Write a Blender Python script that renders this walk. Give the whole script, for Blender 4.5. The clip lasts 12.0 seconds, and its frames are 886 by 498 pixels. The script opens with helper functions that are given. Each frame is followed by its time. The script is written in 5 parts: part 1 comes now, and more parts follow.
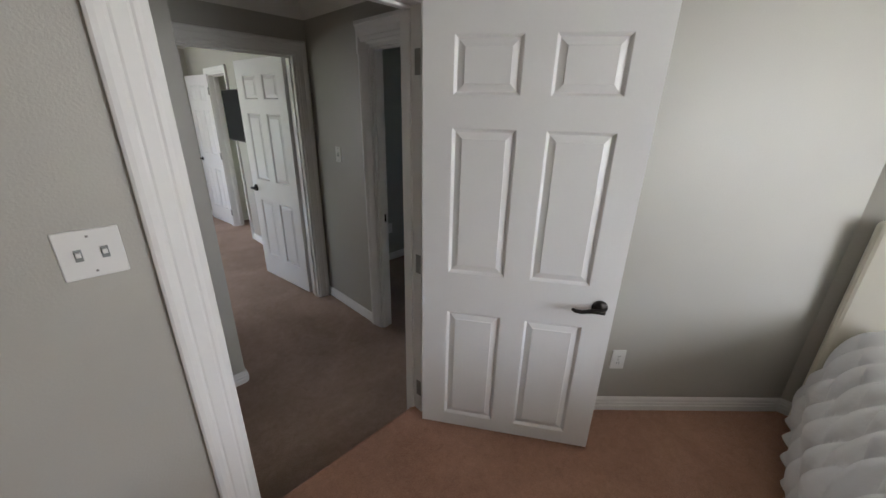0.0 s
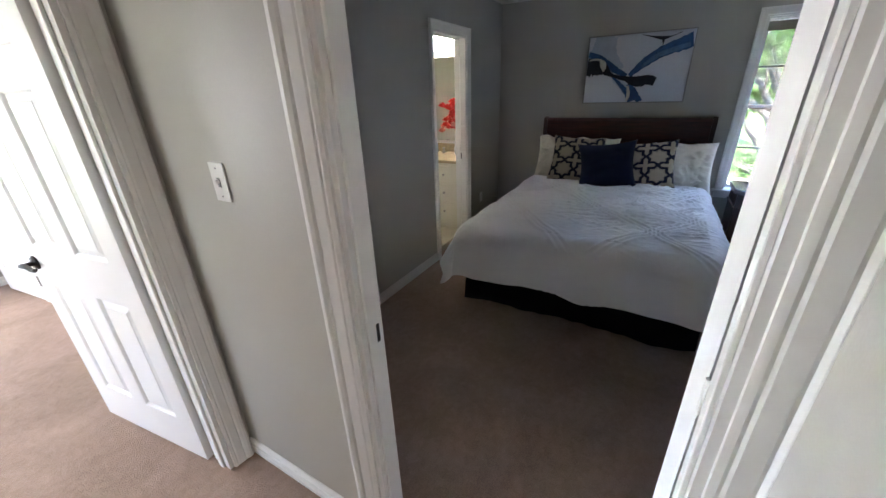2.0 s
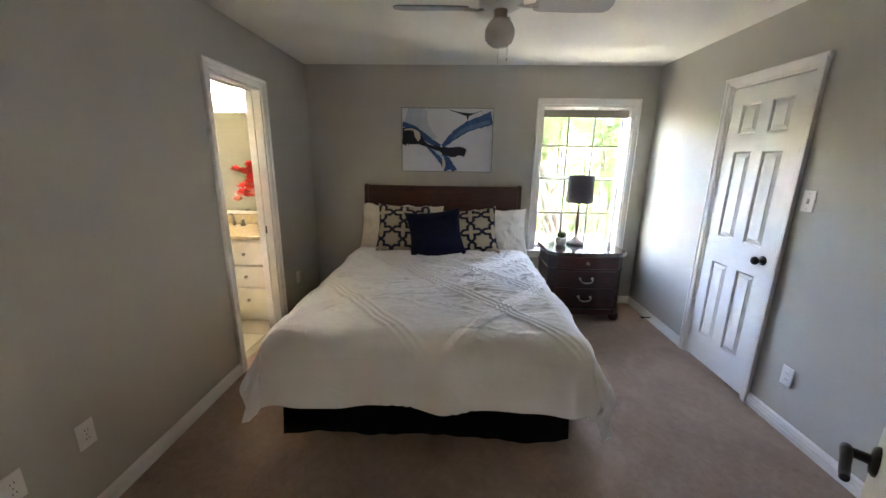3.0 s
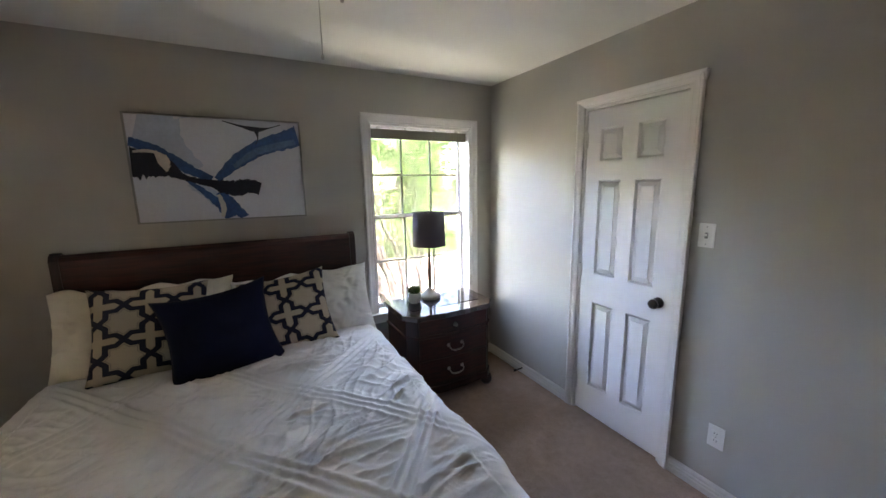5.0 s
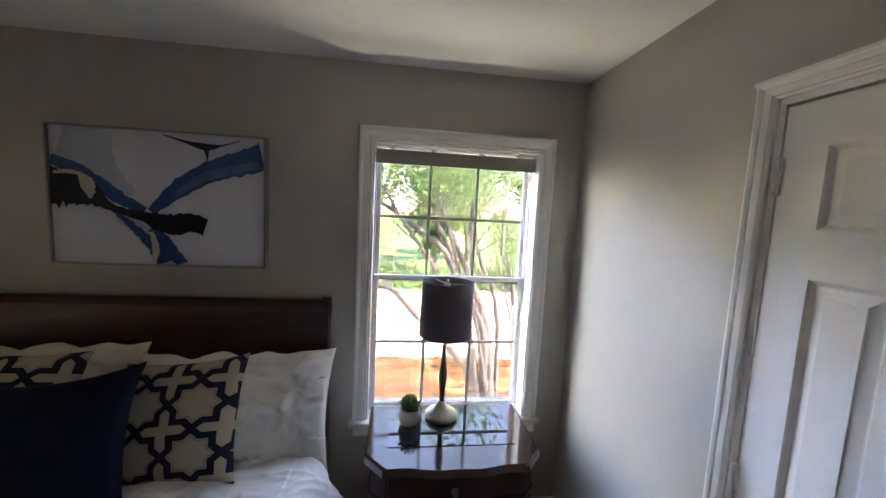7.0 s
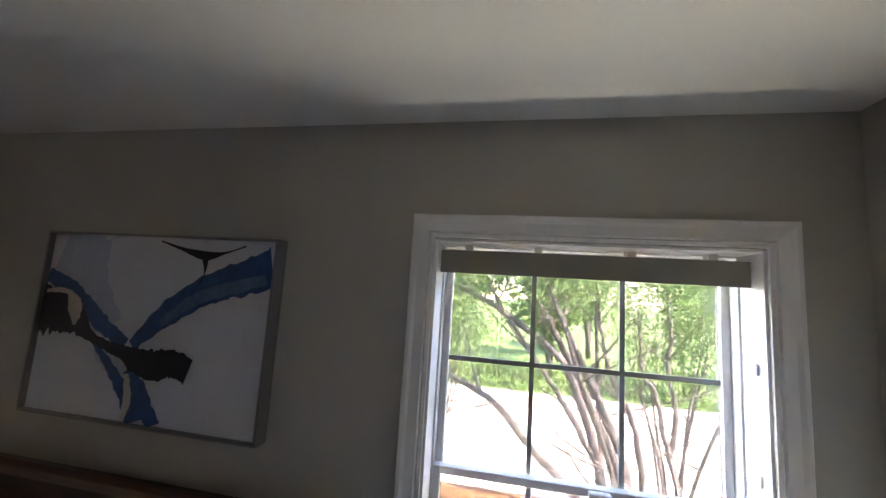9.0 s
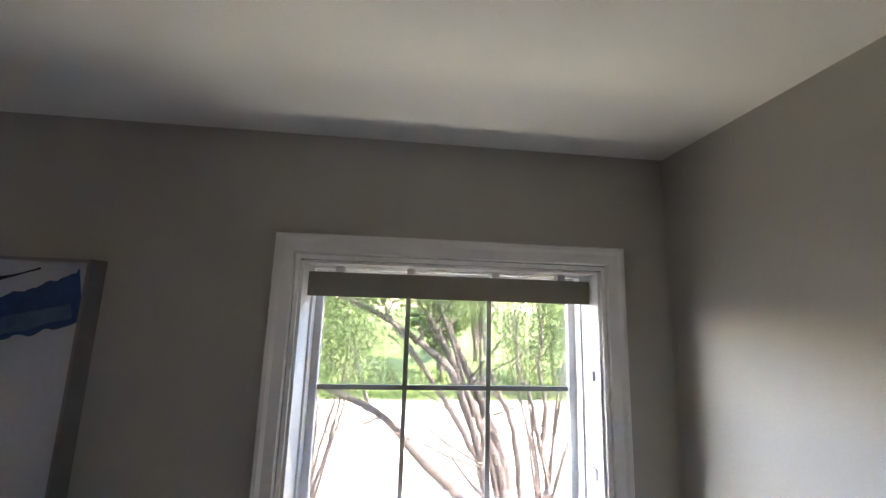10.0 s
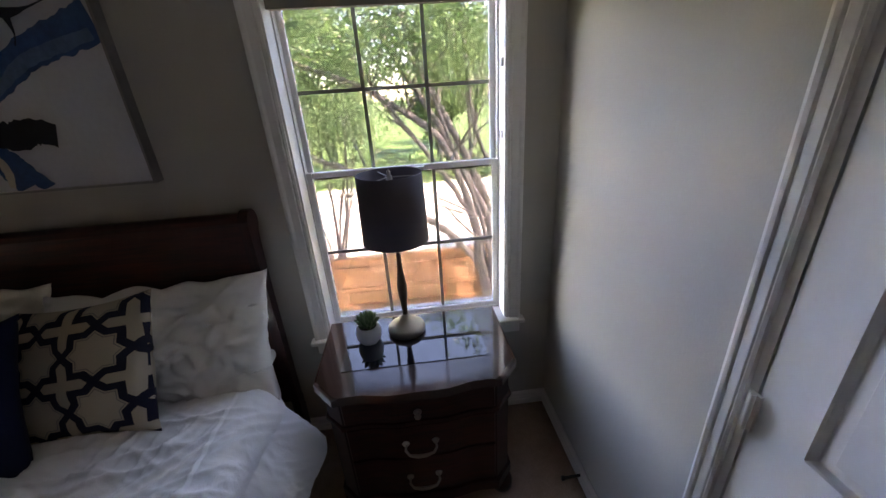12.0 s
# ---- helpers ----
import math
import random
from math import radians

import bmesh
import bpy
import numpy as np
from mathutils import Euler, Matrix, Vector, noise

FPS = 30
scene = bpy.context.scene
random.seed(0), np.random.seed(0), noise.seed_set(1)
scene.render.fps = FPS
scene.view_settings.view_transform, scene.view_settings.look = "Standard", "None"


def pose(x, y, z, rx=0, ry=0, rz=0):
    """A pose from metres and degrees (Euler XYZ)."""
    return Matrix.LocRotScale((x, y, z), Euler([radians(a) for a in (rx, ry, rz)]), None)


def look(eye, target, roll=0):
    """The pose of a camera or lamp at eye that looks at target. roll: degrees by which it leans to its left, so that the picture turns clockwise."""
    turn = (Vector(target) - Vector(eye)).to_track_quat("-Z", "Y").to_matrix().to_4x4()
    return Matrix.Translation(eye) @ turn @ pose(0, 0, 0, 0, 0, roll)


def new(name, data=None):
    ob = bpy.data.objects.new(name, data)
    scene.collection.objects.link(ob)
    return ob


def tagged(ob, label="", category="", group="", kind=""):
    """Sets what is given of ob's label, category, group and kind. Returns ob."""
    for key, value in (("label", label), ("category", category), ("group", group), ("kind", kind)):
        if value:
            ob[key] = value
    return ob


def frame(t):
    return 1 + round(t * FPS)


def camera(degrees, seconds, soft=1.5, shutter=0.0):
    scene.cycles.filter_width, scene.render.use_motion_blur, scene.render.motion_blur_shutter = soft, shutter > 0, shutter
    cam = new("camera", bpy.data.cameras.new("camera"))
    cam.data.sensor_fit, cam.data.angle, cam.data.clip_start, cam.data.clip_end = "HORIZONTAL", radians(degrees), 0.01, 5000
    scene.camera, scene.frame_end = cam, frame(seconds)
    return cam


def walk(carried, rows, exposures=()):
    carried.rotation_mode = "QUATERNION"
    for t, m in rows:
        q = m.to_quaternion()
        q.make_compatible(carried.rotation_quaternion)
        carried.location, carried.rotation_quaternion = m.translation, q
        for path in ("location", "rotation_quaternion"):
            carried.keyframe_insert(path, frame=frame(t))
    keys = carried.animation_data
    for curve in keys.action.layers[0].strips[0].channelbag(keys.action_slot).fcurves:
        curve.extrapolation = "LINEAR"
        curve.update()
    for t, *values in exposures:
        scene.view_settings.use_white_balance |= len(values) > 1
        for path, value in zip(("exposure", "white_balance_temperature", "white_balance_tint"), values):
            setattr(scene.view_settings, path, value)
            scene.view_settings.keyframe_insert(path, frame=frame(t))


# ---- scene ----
cam = camera(101.2, 12.0)
PATH = [
    (0, (-0.318, 0.054, 1.676), (1.028, 1.351, 0.964), 1.3),
    (0.3, (-0.229, 0.292, 1.646), (0.986, 1.724, 0.957), 1.8),
    (0.5, (-0.18, 0.469, 1.639), (1.086, 1.897, 1.04), 1.9),
    (0.7, (-0.109, 0.639, 1.653), (1.129, 2.061, 0.985), 0.8),
    (1, (0.026, 0.895, 1.627), (1.152, 2.32, 0.789), 0.6),
    (1.4, (0.28, 1.202, 1.588), (1.483, 2.54, 0.715), 0.2),
    (1.5, (0.317, 1.264, 1.588), (1.519, 2.58, 0.681), 0.3),
    (2, (0.592, 1.549, 1.566), (2.173, 2.478, 0.77), -2.0),
    (2.5, (0.874, 1.696, 1.514), (2.674, 2.118, 0.751), -2.3),
    (3, (1.17, 1.765, 1.525), (3.11, 1.833, 1.044), 0.8),
    (3.2, (1.308, 1.79, 1.539), (3.262, 1.68, 1.128), 1.1),
    (3.5, (1.481, 1.865, 1.543), (3.384, 1.358, 1.196), 0.3),
    (3.7, (1.583, 1.862, 1.559), (3.424, 1.191, 1.16), 0.9),
    (5.3, (2.449, 1.694, 1.588), (4.183, 0.758, 1.245), -1.2),
    (5.5, (2.527, 1.61, 1.582), (4.286, 0.732, 1.212), -2.2),
    (5.6, (2.565, 1.551, 1.576), (4.349, 0.728, 1.2), -2.4),
    (6, (2.656, 1.287, 1.559), (4.552, 0.839, 1.106), 2.5),
    (6.5, (2.837, 1.007, 1.612), (4.774, 0.673, 1.245), 1.2),
    (6.6, (2.879, 0.975, 1.63), (4.826, 0.665, 1.289), 1.7),
    (7, (3.15, 0.794, 1.717), (5.123, 0.541, 1.508), 2.9),
    (7.2, (3.282, 0.756, 1.726), (5.267, 0.587, 1.552), 1.7),
    (8.8, (3.917, 0.616, 1.867), (5.834, 1.153, 2.057), 4.3),
    (9, (3.958, 0.696, 1.883), (5.908, 1.073, 2.117), 3.6),
    (9.5, (3.98, 0.699, 1.931), (5.95, 0.843, 2.247), 2.8),
    (10, (3.983, 0.635, 1.927), (5.949, 0.44, 2.235), 1.8),
    (10.5, (3.991, 0.605, 1.902), (5.935, 0.195, 2.131), 2.2),
    (10.6, (3.987, 0.612, 1.906), (5.928, 0.159, 2.071), 2.6),
    (11, (3.947, 0.556, 1.857), (5.89, 0.105, 1.707), 2.6),
    (11.5, (3.795, 0.539, 1.753), (5.719, 0.206, 1.321), -0.5),
    (11.7, (3.67, 0.517, 1.683), (5.578, 0.208, 1.171), 0.6),
    (12, (3.506, 0.475, 1.639), (5.339, 0.324, 0.852), -3.8),
]
EXPOSURES = [
    (0.0, 6.4, 6300, 17), (0.7, 6.55, 6000, 17), (1.0, 6.85, 6200, 18), (1.5, 7.9, 6300, 18), (2.0, 8.3, 6300, 20), (2.5, 8.85, 6900, 21), (3.0, 9.0, 8000, 22),
    (3.7, 8.5, 7700, 23), (5.3, 8.3, 8000, 25), (6.0, 7.95, 7900, 26), (7.0, 7.8, 7900, 27), (9.0, 7.5, 7500, 27), (9.5, 7.6, 7600, 27),
    (10.5, 7.52, 7600, 27), (11.0, 7.3, 7500, 28), (11.5, 7.05, 7600, 29), (12.0, 6.95, 8000, 30)]
LIGHT_A, LIGHT_C, LIGHT_N = 0.66, 0.24, 0.42
walk(cam, [(t, look(eye, target, roll)) for t, eye, target, roll in PATH],
     exposures=EXPOSURES)

# ---- world, sun, lamps ----
SUN_EL, SUN_AZ = 56.0, 206.0
world = bpy.data.worlds.new("world")
scene.world = world
world.use_nodes = True
wn = world.node_tree
sky = wn.nodes.new("ShaderNodeTexSky")
sky.sky_type, sky.sun_disc = "NISHITA", False
sky.dust_density, sky.ozone_density = 0.4, 2.0
sky.sun_elevation, sky.sun_rotation = radians(SUN_EL), radians(SUN_AZ)
wn.links.new(sky.outputs[0], wn.nodes["Background"].inputs[0])
wn.nodes["Background"].inputs[1].default_value = 0.15


def lamp(name, kind, m, energy, colour=(1, 1, 1), size=None, angle=None):
    d = bpy.data.lights.new(name, kind)
    d.energy, d.color = energy, colour
    if size:
        d.shape, d.size, d.size_y = "RECTANGLE", size[0], size[1]
    if angle:
        d.angle = radians(angle)
    ob = new(name, d)
    ob.matrix_world = m
    return ob


sun_dir = Vector((math.sin(radians(SUN_AZ)) * math.cos(radians(SUN_EL)), math.cos(radians(SUN_AZ)) * math.cos(radians(SUN_EL)), math.sin(radians(SUN_EL))))
lamp("sun", "SUN", look(sun_dir * 30, (0, 0, 0)), 5.0, (1, 0.95, 0.87), angle=0.5)
# added lamp hidden below the sill, standing in for light bounced off the patio
lamp("bounce_fill_bedroom", "AREA", look((5.5, 0.49, 0.22), (4.4, 0.4, 2.4)), 0.13, (0.92, 1.0, 0.82), (1.4, 0.24))
# added blue lamp, unseen outside the same window, for open sky above the trees
lamp("sky_fill_bedroom", "AREA", look((6.5, 0.15, 2.95), (3.7, 1.4, 0.6)), 0.58, (0.40, 0.63, 1.0), (1.6, 0.7))
# daylight in the window openings that are never looked through
lamp("window_light_room_a", "AREA", look((1.1, -2.66, 1.58), (0.75, 1.0, 1.2)), LIGHT_A, (0.97, 1.0, 0.98), (1.3, 1.2))
lamp("window_light_far_room", "AREA", look((-2.36, 5.0, 1.35), (1.2, 4.9, 1.1)), LIGHT_C, (0.95, 1.0, 0.96), (1.5, 1.3))
lamp("window_light_far_room_north", "AREA", look((-0.03, 6.93, 1.15), (0.2, 3, 0.6)), LIGHT_N, (1, 1, 1), (0.8, 1.8))


# ---- materials ----
def material(name, colour, rough=0.6, var=0.08, scale=8.0, fine=120.0, bump=0.1, metal=0.0, coat=0.0, spec=0.5, dist=0.002, sheen=0.0, piece=0.0):
    m = bpy.data.materials.new(name)
    m.use_nodes = True
    t = m.node_tree
    b = t.nodes["Principled BSDF"]
    co = t.nodes.new("ShaderNodeTexCoord")
    n1, n2 = t.nodes.new("ShaderNodeTexNoise"), t.nodes.new("ShaderNodeTexNoise")
    n1.inputs["Scale"].default_value, n2.inputs["Scale"].default_value = scale, fine
    n1.inputs["Detail"].default_value = 4
    n2.inputs["Detail"].default_value = 3
    for n in (n1, n2):
        t.links.new(co.outputs["Object"], n.inputs["Vector"])
    add = t.nodes.new("ShaderNodeMath")
    add.operation = "MULTIPLY_ADD"
    t.links.new(n2.outputs[0], add.inputs[0])
    add.inputs[1].default_value = 0.6
    t.links.new(n1.outputs[0], add.inputs[2])
    r = t.nodes.new("ShaderNodeMapRange")
    r.inputs[1].default_value, r.inputs[2].default_value = 0.4, 1.2
    r.inputs[3].default_value, r.inputs[4].default_value = 1 - var, 1 + var
    t.links.new(add.outputs[0], r.inputs[0])
    val = r.outputs[0]
    if piece:
        info = t.nodes.new("ShaderNodeObjectInfo")
        k = t.nodes.new("ShaderNodeMapRange")
        k.inputs[3].default_value, k.inputs[4].default_value = 1 - piece, 1 + piece
        t.links.new(info.outputs["Random"], k.inputs[0])
        mul = t.nodes.new("ShaderNodeMath")
        mul.operation = "MULTIPLY"
        t.links.new(val, mul.inputs[0])
        t.links.new(k.outputs[0], mul.inputs[1])
        val = mul.outputs[0]
    hsv = t.nodes.new("ShaderNodeHueSaturation")
    hsv.inputs["Color"].default_value = (*colour, 1)
    t.links.new(val, hsv.inputs["Value"])
    t.links.new(hsv.outputs[0], b.inputs["Base Color"])
    b.inputs["Roughness"].default_value = rough
    b.inputs["Metallic"].default_value = metal
    b.inputs["Coat Weight"].default_value = coat
    b.inputs["Coat Roughness"].default_value = 0.08
    b.inputs["Specular IOR Level"].default_value = spec
    b.inputs["Sheen Weight"].default_value = sheen
    if bump:
        bp = t.nodes.new("ShaderNodeBump")
        bp.inputs["Strength"].default_value, bp.inputs["Distance"].default_value = bump, dist
        t.links.new(add.outputs[0], bp.inputs["Height"])
        t.links.new(bp.outputs[0], b.inputs["Normal"])
    return m


def emitter(name, colour, strength):
    m = bpy.data.materials.new(name)
    m.use_nodes = True
    b = m.node_tree.nodes["Principled BSDF"]
    b.inputs["Base Color"].default_value = (*colour, 1)
    b.inputs["Emission Color"].default_value = (*colour, 1)
    b.inputs["Emission Strength"].default_value = strength
    return m


def glass_material(name):
    m = bpy.data.materials.new(name)
    m.use_nodes = True
    t = m.node_tree
    out = t.nodes["Material Output"]
    t.nodes.remove(t.nodes["Principled BSDF"])
    tr, gl, mx, lw = (t.nodes.new("ShaderNodeBsdf" + k) for k in ("Transparent", "Glossy")), None, t.nodes.new("ShaderNodeMixShader"), t.nodes.new("ShaderNodeFresnel")
    a, c = tr
    c.inputs["Roughness"].default_value = 0.02
    # dark tint in the panes holds down the brightness of the outdoors
    a.inputs[0].default_value = (0.20, 0.20, 0.20, 1)
    lw.inputs[0].default_value = 1.45
    t.links.new(lw.outputs[0], mx.inputs[0])
    t.links.new(a.outputs[0], mx.inputs[1])
    t.links.new(c.outputs[0], mx.inputs[2])
    t.links.new(mx.outputs[0], out.inputs[0])
    return m


def wood_material(name, dark, light, rough, coat, along=(1, 14, 14)):
    m = bpy.data.materials.new(name)
    m.use_nodes = True
    t = m.node_tree
    b = t.nodes["Principled BSDF"]
    co, mp, n = t.nodes.new("ShaderNodeTexCoord"), t.nodes.new("ShaderNodeMapping"), t.nodes.new("ShaderNodeTexNoise")
    mp.inputs["Scale"].default_value = along
    n.inputs["Scale"].default_value, n.inputs["Detail"].default_value, n.inputs["Distortion"].default_value = 5, 6, 0.6
    t.links.new(co.outputs["Object"], mp.inputs[0])
    t.links.new(mp.outputs[0], n.inputs["Vector"])
    r = t.nodes.new("ShaderNodeValToRGB")
    r.color_ramp.elements[0].color, r.color_ramp.elements[1].color = (*dark, 1), (*light, 1)
    r.color_ramp.elements[0].position, r.color_ramp.elements[1].position = 0.3, 0.72
    t.links.new(n.outputs[0], r.inputs[0])
    t.links.new(r.outputs[0], b.inputs["Base Color"])
    b.inputs["Roughness"].default_value = rough
    b.inputs["Coat Weight"].default_value = coat
    b.inputs["Coat Roughness"].default_value = 0.1
    bp = t.nodes.new("ShaderNodeBump")
    bp.inputs["Strength"].default_value, bp.inputs["Distance"].default_value = 0.15, 0.001
    t.links.new(n.outputs[0], bp.inputs["Height"])
    t.links.new(bp.outputs[0], b.inputs["Normal"])
    return m


WALL = material("wall_paint", (0.43, 0.415, 0.37), 0.45, 0.035, 3, 150, 0.5, dist=0.0018, spec=0.5)
CEIL = material("ceiling_paint", (0.76, 0.75, 0.70), 0.85, 0.03, 4, 220, 0.35, dist=0.002)
TRIM = material("white_trim_paint", (0.78, 0.77, 0.745), 0.48, 0.025, 6, 60, 0.05, spec=0.35)
DOORP = material("white_door_paint", (0.78, 0.775, 0.76), 0.36, 0.025, 5, 90, 0.08, dist=0.001)


def carpet_material(name, colour, dark):
    """Cut-pile carpet: brushed tracks, tufted clumps and fine fibres."""
    m = bpy.data.materials.new(name)
    m.use_nodes = True
    t = m.node_tree
    b, co = t.nodes["Principled BSDF"], t.nodes.new("ShaderNodeTexCoord")
    outs = []
    for scale, detail, dist in ((1.7, 3, 1.5), (26.0, 3, 0.8), (150.0, 3, 0.0), (420.0, 2, 0.0)):
        n = t.nodes.new("ShaderNodeTexNoise")
        n.inputs["Scale"].default_value, n.inputs["Detail"].default_value, n.inputs["Distortion"].default_value = scale, detail, dist
        t.links.new(co.outputs["Object"], n.inputs["Vector"])
        outs.append(n.outputs[0])

    def mix(weights):
        last = None
        for w, o in zip(weights, outs):
            k = t.nodes.new("ShaderNodeMath")
            k.operation = "MULTIPLY_ADD"
            t.links.new(o, k.inputs[0])
            k.inputs[1].default_value = w
            k.inputs[2].default_value = 0.0
            if last:
                t.links.new(last, k.inputs[2])
            last = k.outputs[0]
        return last

    r = t.nodes.new("ShaderNodeMapRange")
    r.inputs[1].default_value, r.inputs[2].default_value = 0.38, 0.62
    t.links.new(mix((0.34, 0.22, 0.28, 0.16)), r.inputs[0])
    c = t.nodes.new("ShaderNodeMixRGB")
    c.inputs[1].default_value, c.inputs[2].default_value = (*dark, 1), (*colour, 1)
    t.links.new(r.outputs[0], c.inputs[0])
    t.links.new(c.outputs[0], b.inputs["Base Color"])
    b.inputs["Roughness"].default_value, b.inputs["Specular IOR Level"].default_value, b.inputs["Sheen Weight"].default_value = 0.95, 0.08, 0.15
    bp = t.nodes.new("ShaderNodeBump")
    bp.inputs["Strength"].default_value, bp.inputs["Distance"].default_value = 0.9, 0.008
    t.links.new(mix((0.0, 0.45, 0.8, 0.5)), bp.inputs["Height"])
    t.links.new(bp.outputs[0], b.inputs["Normal"])
    return m


CARPET = carpet_material("tan_carpet", (0.47, 0.33, 0.255), (0.27, 0.185, 0.138))
CARPET_A = carpet_material("salmon_carpet", (0.54, 0.30, 0.205), (0.36, 0.19, 0.125))
BRONZE = material("dark_bronze", (0.018, 0.015, 0.013), 0.38, 0.1, 30, 90, 0.05, metal=0.6)
NICKEL = material("brushed_nickel", (0.42, 0.40, 0.37), 0.32, 0.08, 40, 200, 0.05, metal=1.0)
HINGE = material("hinge_steel", (0.30, 0.29, 0.27), 0.4, 0.1, 40, 200, 0.05, metal=0.8)
PLASTIC = material("white_plastic", (0.75, 0.74, 0.71), 0.35, 0.02, 10, 100, 0.02)
SLOT = material("dark_slot", (0.03, 0.03, 0.03), 0.7, 0.05)
CHERRY = wood_material("dark_cherry", (0.022, 0.004, 0.0025), (0.07, 0.014, 0.008), 0.36, 0.15, (14, 1, 14))
CHERRY_V = wood_material("dark_cherry_upright", (0.016, 0.004, 0.003), (0.046, 0.012, 0.008), 0.4, 0.12, (14, 14, 1))
LINEN = material("white_cotton", (0.78, 0.77, 0.735), 0.85, 0.02, 5, 400, 0.25, dist=0.001, sheen=0.2)
CREAM = material("cream_cotton", (0.72, 0.68, 0.58), 0.85, 0.03, 5, 400, 0.25, dist=0.001, sheen=0.2)
NAVY = material("navy_velvet", (0.006, 0.010, 0.036), 0.85, 0.2, 14, 400, 0.3, dist=0.001, sheen=0.02, spec=0.15)
BLACK = material("black_fabric", (0.004, 0.004, 0.005), 0.95, 0.2, 20, 300, 0.3, spec=0.08)
SHADE = material("charcoal_lamp_shade", (0.10, 0.085, 0.10), 0.85, 0.08, 6, 500, 0.4, dist=0.001)
BLIND = material("taupe_blind_fabric", (0.23, 0.215, 0.175), 0.8, 0.06, 6, 300, 0.3)
VINYL = material("white_vinyl", (0.72, 0.72, 0.71), 0.4, 0.03, 10, 60, 0.03)
MUNTIN = material("grey_muntin", (0.22, 0.23, 0.22), 0.5, 0.05, 10, 60, 0.03)
GLASS = glass_material("dimming_glass")
POT = material("white_ceramic", (0.55, 0.55, 0.56), 0.3, 0.03, 12, 90, 0.02)
SUCC = material("succulent_green", (0.05, 0.10, 0.025), 0.55, 0.3, 60, 200, 0.1)
SOIL = material("dark_soil", (0.03, 0.02, 0.015), 0.95, 0.3, 50, 300, 0.6)
CANVAS = material("pale_canvas_paint", (0.60, 0.63, 0.68), 0.7, 0.10, 3.5, 60, 0.2)
SILVER = material("silver_frame", (0.28, 0.28, 0.27), 0.35, 0.08, 30, 150, 0.05, metal=0.7)
P_NAVY = material("paint_black_navy", (0.006, 0.009, 0.02), 0.6, 0.6, 18, 70, 0.2)
P_BLUE = material("paint_blue", (0.026, 0.085, 0.22), 0.6, 0.55, 10, 50, 0.2)
P_MID = material("paint_steel_blue", (0.075, 0.155, 0.29), 0.6, 0.5, 9, 50, 0.2)
P_PALE = material("paint_pale_blue", (0.42, 0.50, 0.60), 0.65, 0.15, 6, 50, 0.2)
P_CREAM = material("paint_cream", (0.55, 0.52, 0.45), 0.65, 0.25, 12, 50, 0.2)
TV = material("tv_screen", (0.008, 0.008, 0.009), 0.55, 0.1, 10, 50, 0, spec=0.03)
YELLOWED = material("cream_cabinet_paint", (0.74, 0.71, 0.60), 0.4, 0.03, 6, 80, 0.05)
GRANITE = material("beige_granite", (0.45, 0.37, 0.24), 0.2, 0.3, 30, 160, 0.05)
BATHWALL = material("bath_wall_paint", (0.62, 0.62, 0.54), 0.5, 0.03, 4, 150, 0.1)
TILE = material("cream_floor_tile", (0.64, 0.60, 0.49), 0.3, 0.08, 6, 60, 0.05, piece=0.06)
GROUT = material("grout", (0.35, 0.31, 0.24), 0.9, 0.1)
RED = material("red_petals", (0.62, 0.03, 0.022), 0.6, 0.3, 30, 90, 0.1)
PINK = material("pink_petals", (0.75, 0.30, 0.25), 0.6, 0.2, 30, 90, 0.1)
LEAF = material("flower_leaf", (0.05, 0.12, 0.03), 0.6, 0.3, 30, 90, 0.1)
MIRROR = material("mirror", (0.9, 0.92, 0.9), 0.01, 0.0, 5, 5, 0, metal=1.0)
OPAL = emitter("opal_lamp_glass", (1.0, 0.95, 0.80), 0.16)
FANWHITE = material("fan_white_metal", (0.60, 0.60, 0.58), 0.35, 0.03, 20, 90, 0.03)
BLADE = material("fan_blade_grey", (0.30, 0.30, 0.32), 0.5, 0.08, 10, 90, 0.05)
FROST = material("frosted_globe", (0.72, 0.72, 0.70), 0.25, 0.02, 10, 60, 0.02)
FENCE = material("fence_cedar", (0.34, 0.165, 0.085), 0.85, 0.25, 5, 60, 0.4, piece=0.22)
GRASS = material("lawn_grass", (0.08, 0.155, 0.035), 0.9, 0.4, 1.2, 25, 0.8, dist=0.03)
CONCRETE = material("pale_concrete", (0.62, 0.58, 0.50), 0.9, 0.1, 1, 20, 0.3)
PAVER = material("pale_paver", (0.50, 0.44, 0.38), 0.9, 0.15, 6, 60, 0.3, piece=0.15)
BARK = material("grey_brown_bark", (0.095, 0.085, 0.084), 0.9, 0.4, 7, 60, 0.8, dist=0.01)
EXTERIOR = material("house_brick_plain", (0.30, 0.2, 0.15), 0.9, 0.15, 5, 40, 0.3)


def leaf_material(name, a, b):
    m = material(name, a, 0.55, 0.2, 3, 20, 0)
    t = m.node_tree
    g, r = t.nodes.new("ShaderNodeNewGeometry"), t.nodes.new("ShaderNodeValToRGB")
    r.color_ramp.elements[0].color, r.color_ramp.elements[1].color = (*a, 1), (*b, 1)
    t.links.new(g.outputs["Random Per Island"], r.inputs[0])
    p = t.nodes["Principled BSDF"]
    t.links.new(r.outputs[0], p.inputs["Base Color"])
    tl, mx = t.nodes.new("ShaderNodeBsdfTranslucent"), t.nodes.new("ShaderNodeMixShader")
    t.links.new(r.outputs[0], tl.inputs[0])
    mx.inputs[0].default_value = 0.45
    t.links.new(p.outputs[0], mx.inputs[1])
    t.links.new(tl.outputs[0], mx.inputs[2])
    t.links.new(mx.outputs[0], t.nodes["Material Output"].inputs[0])
    return m


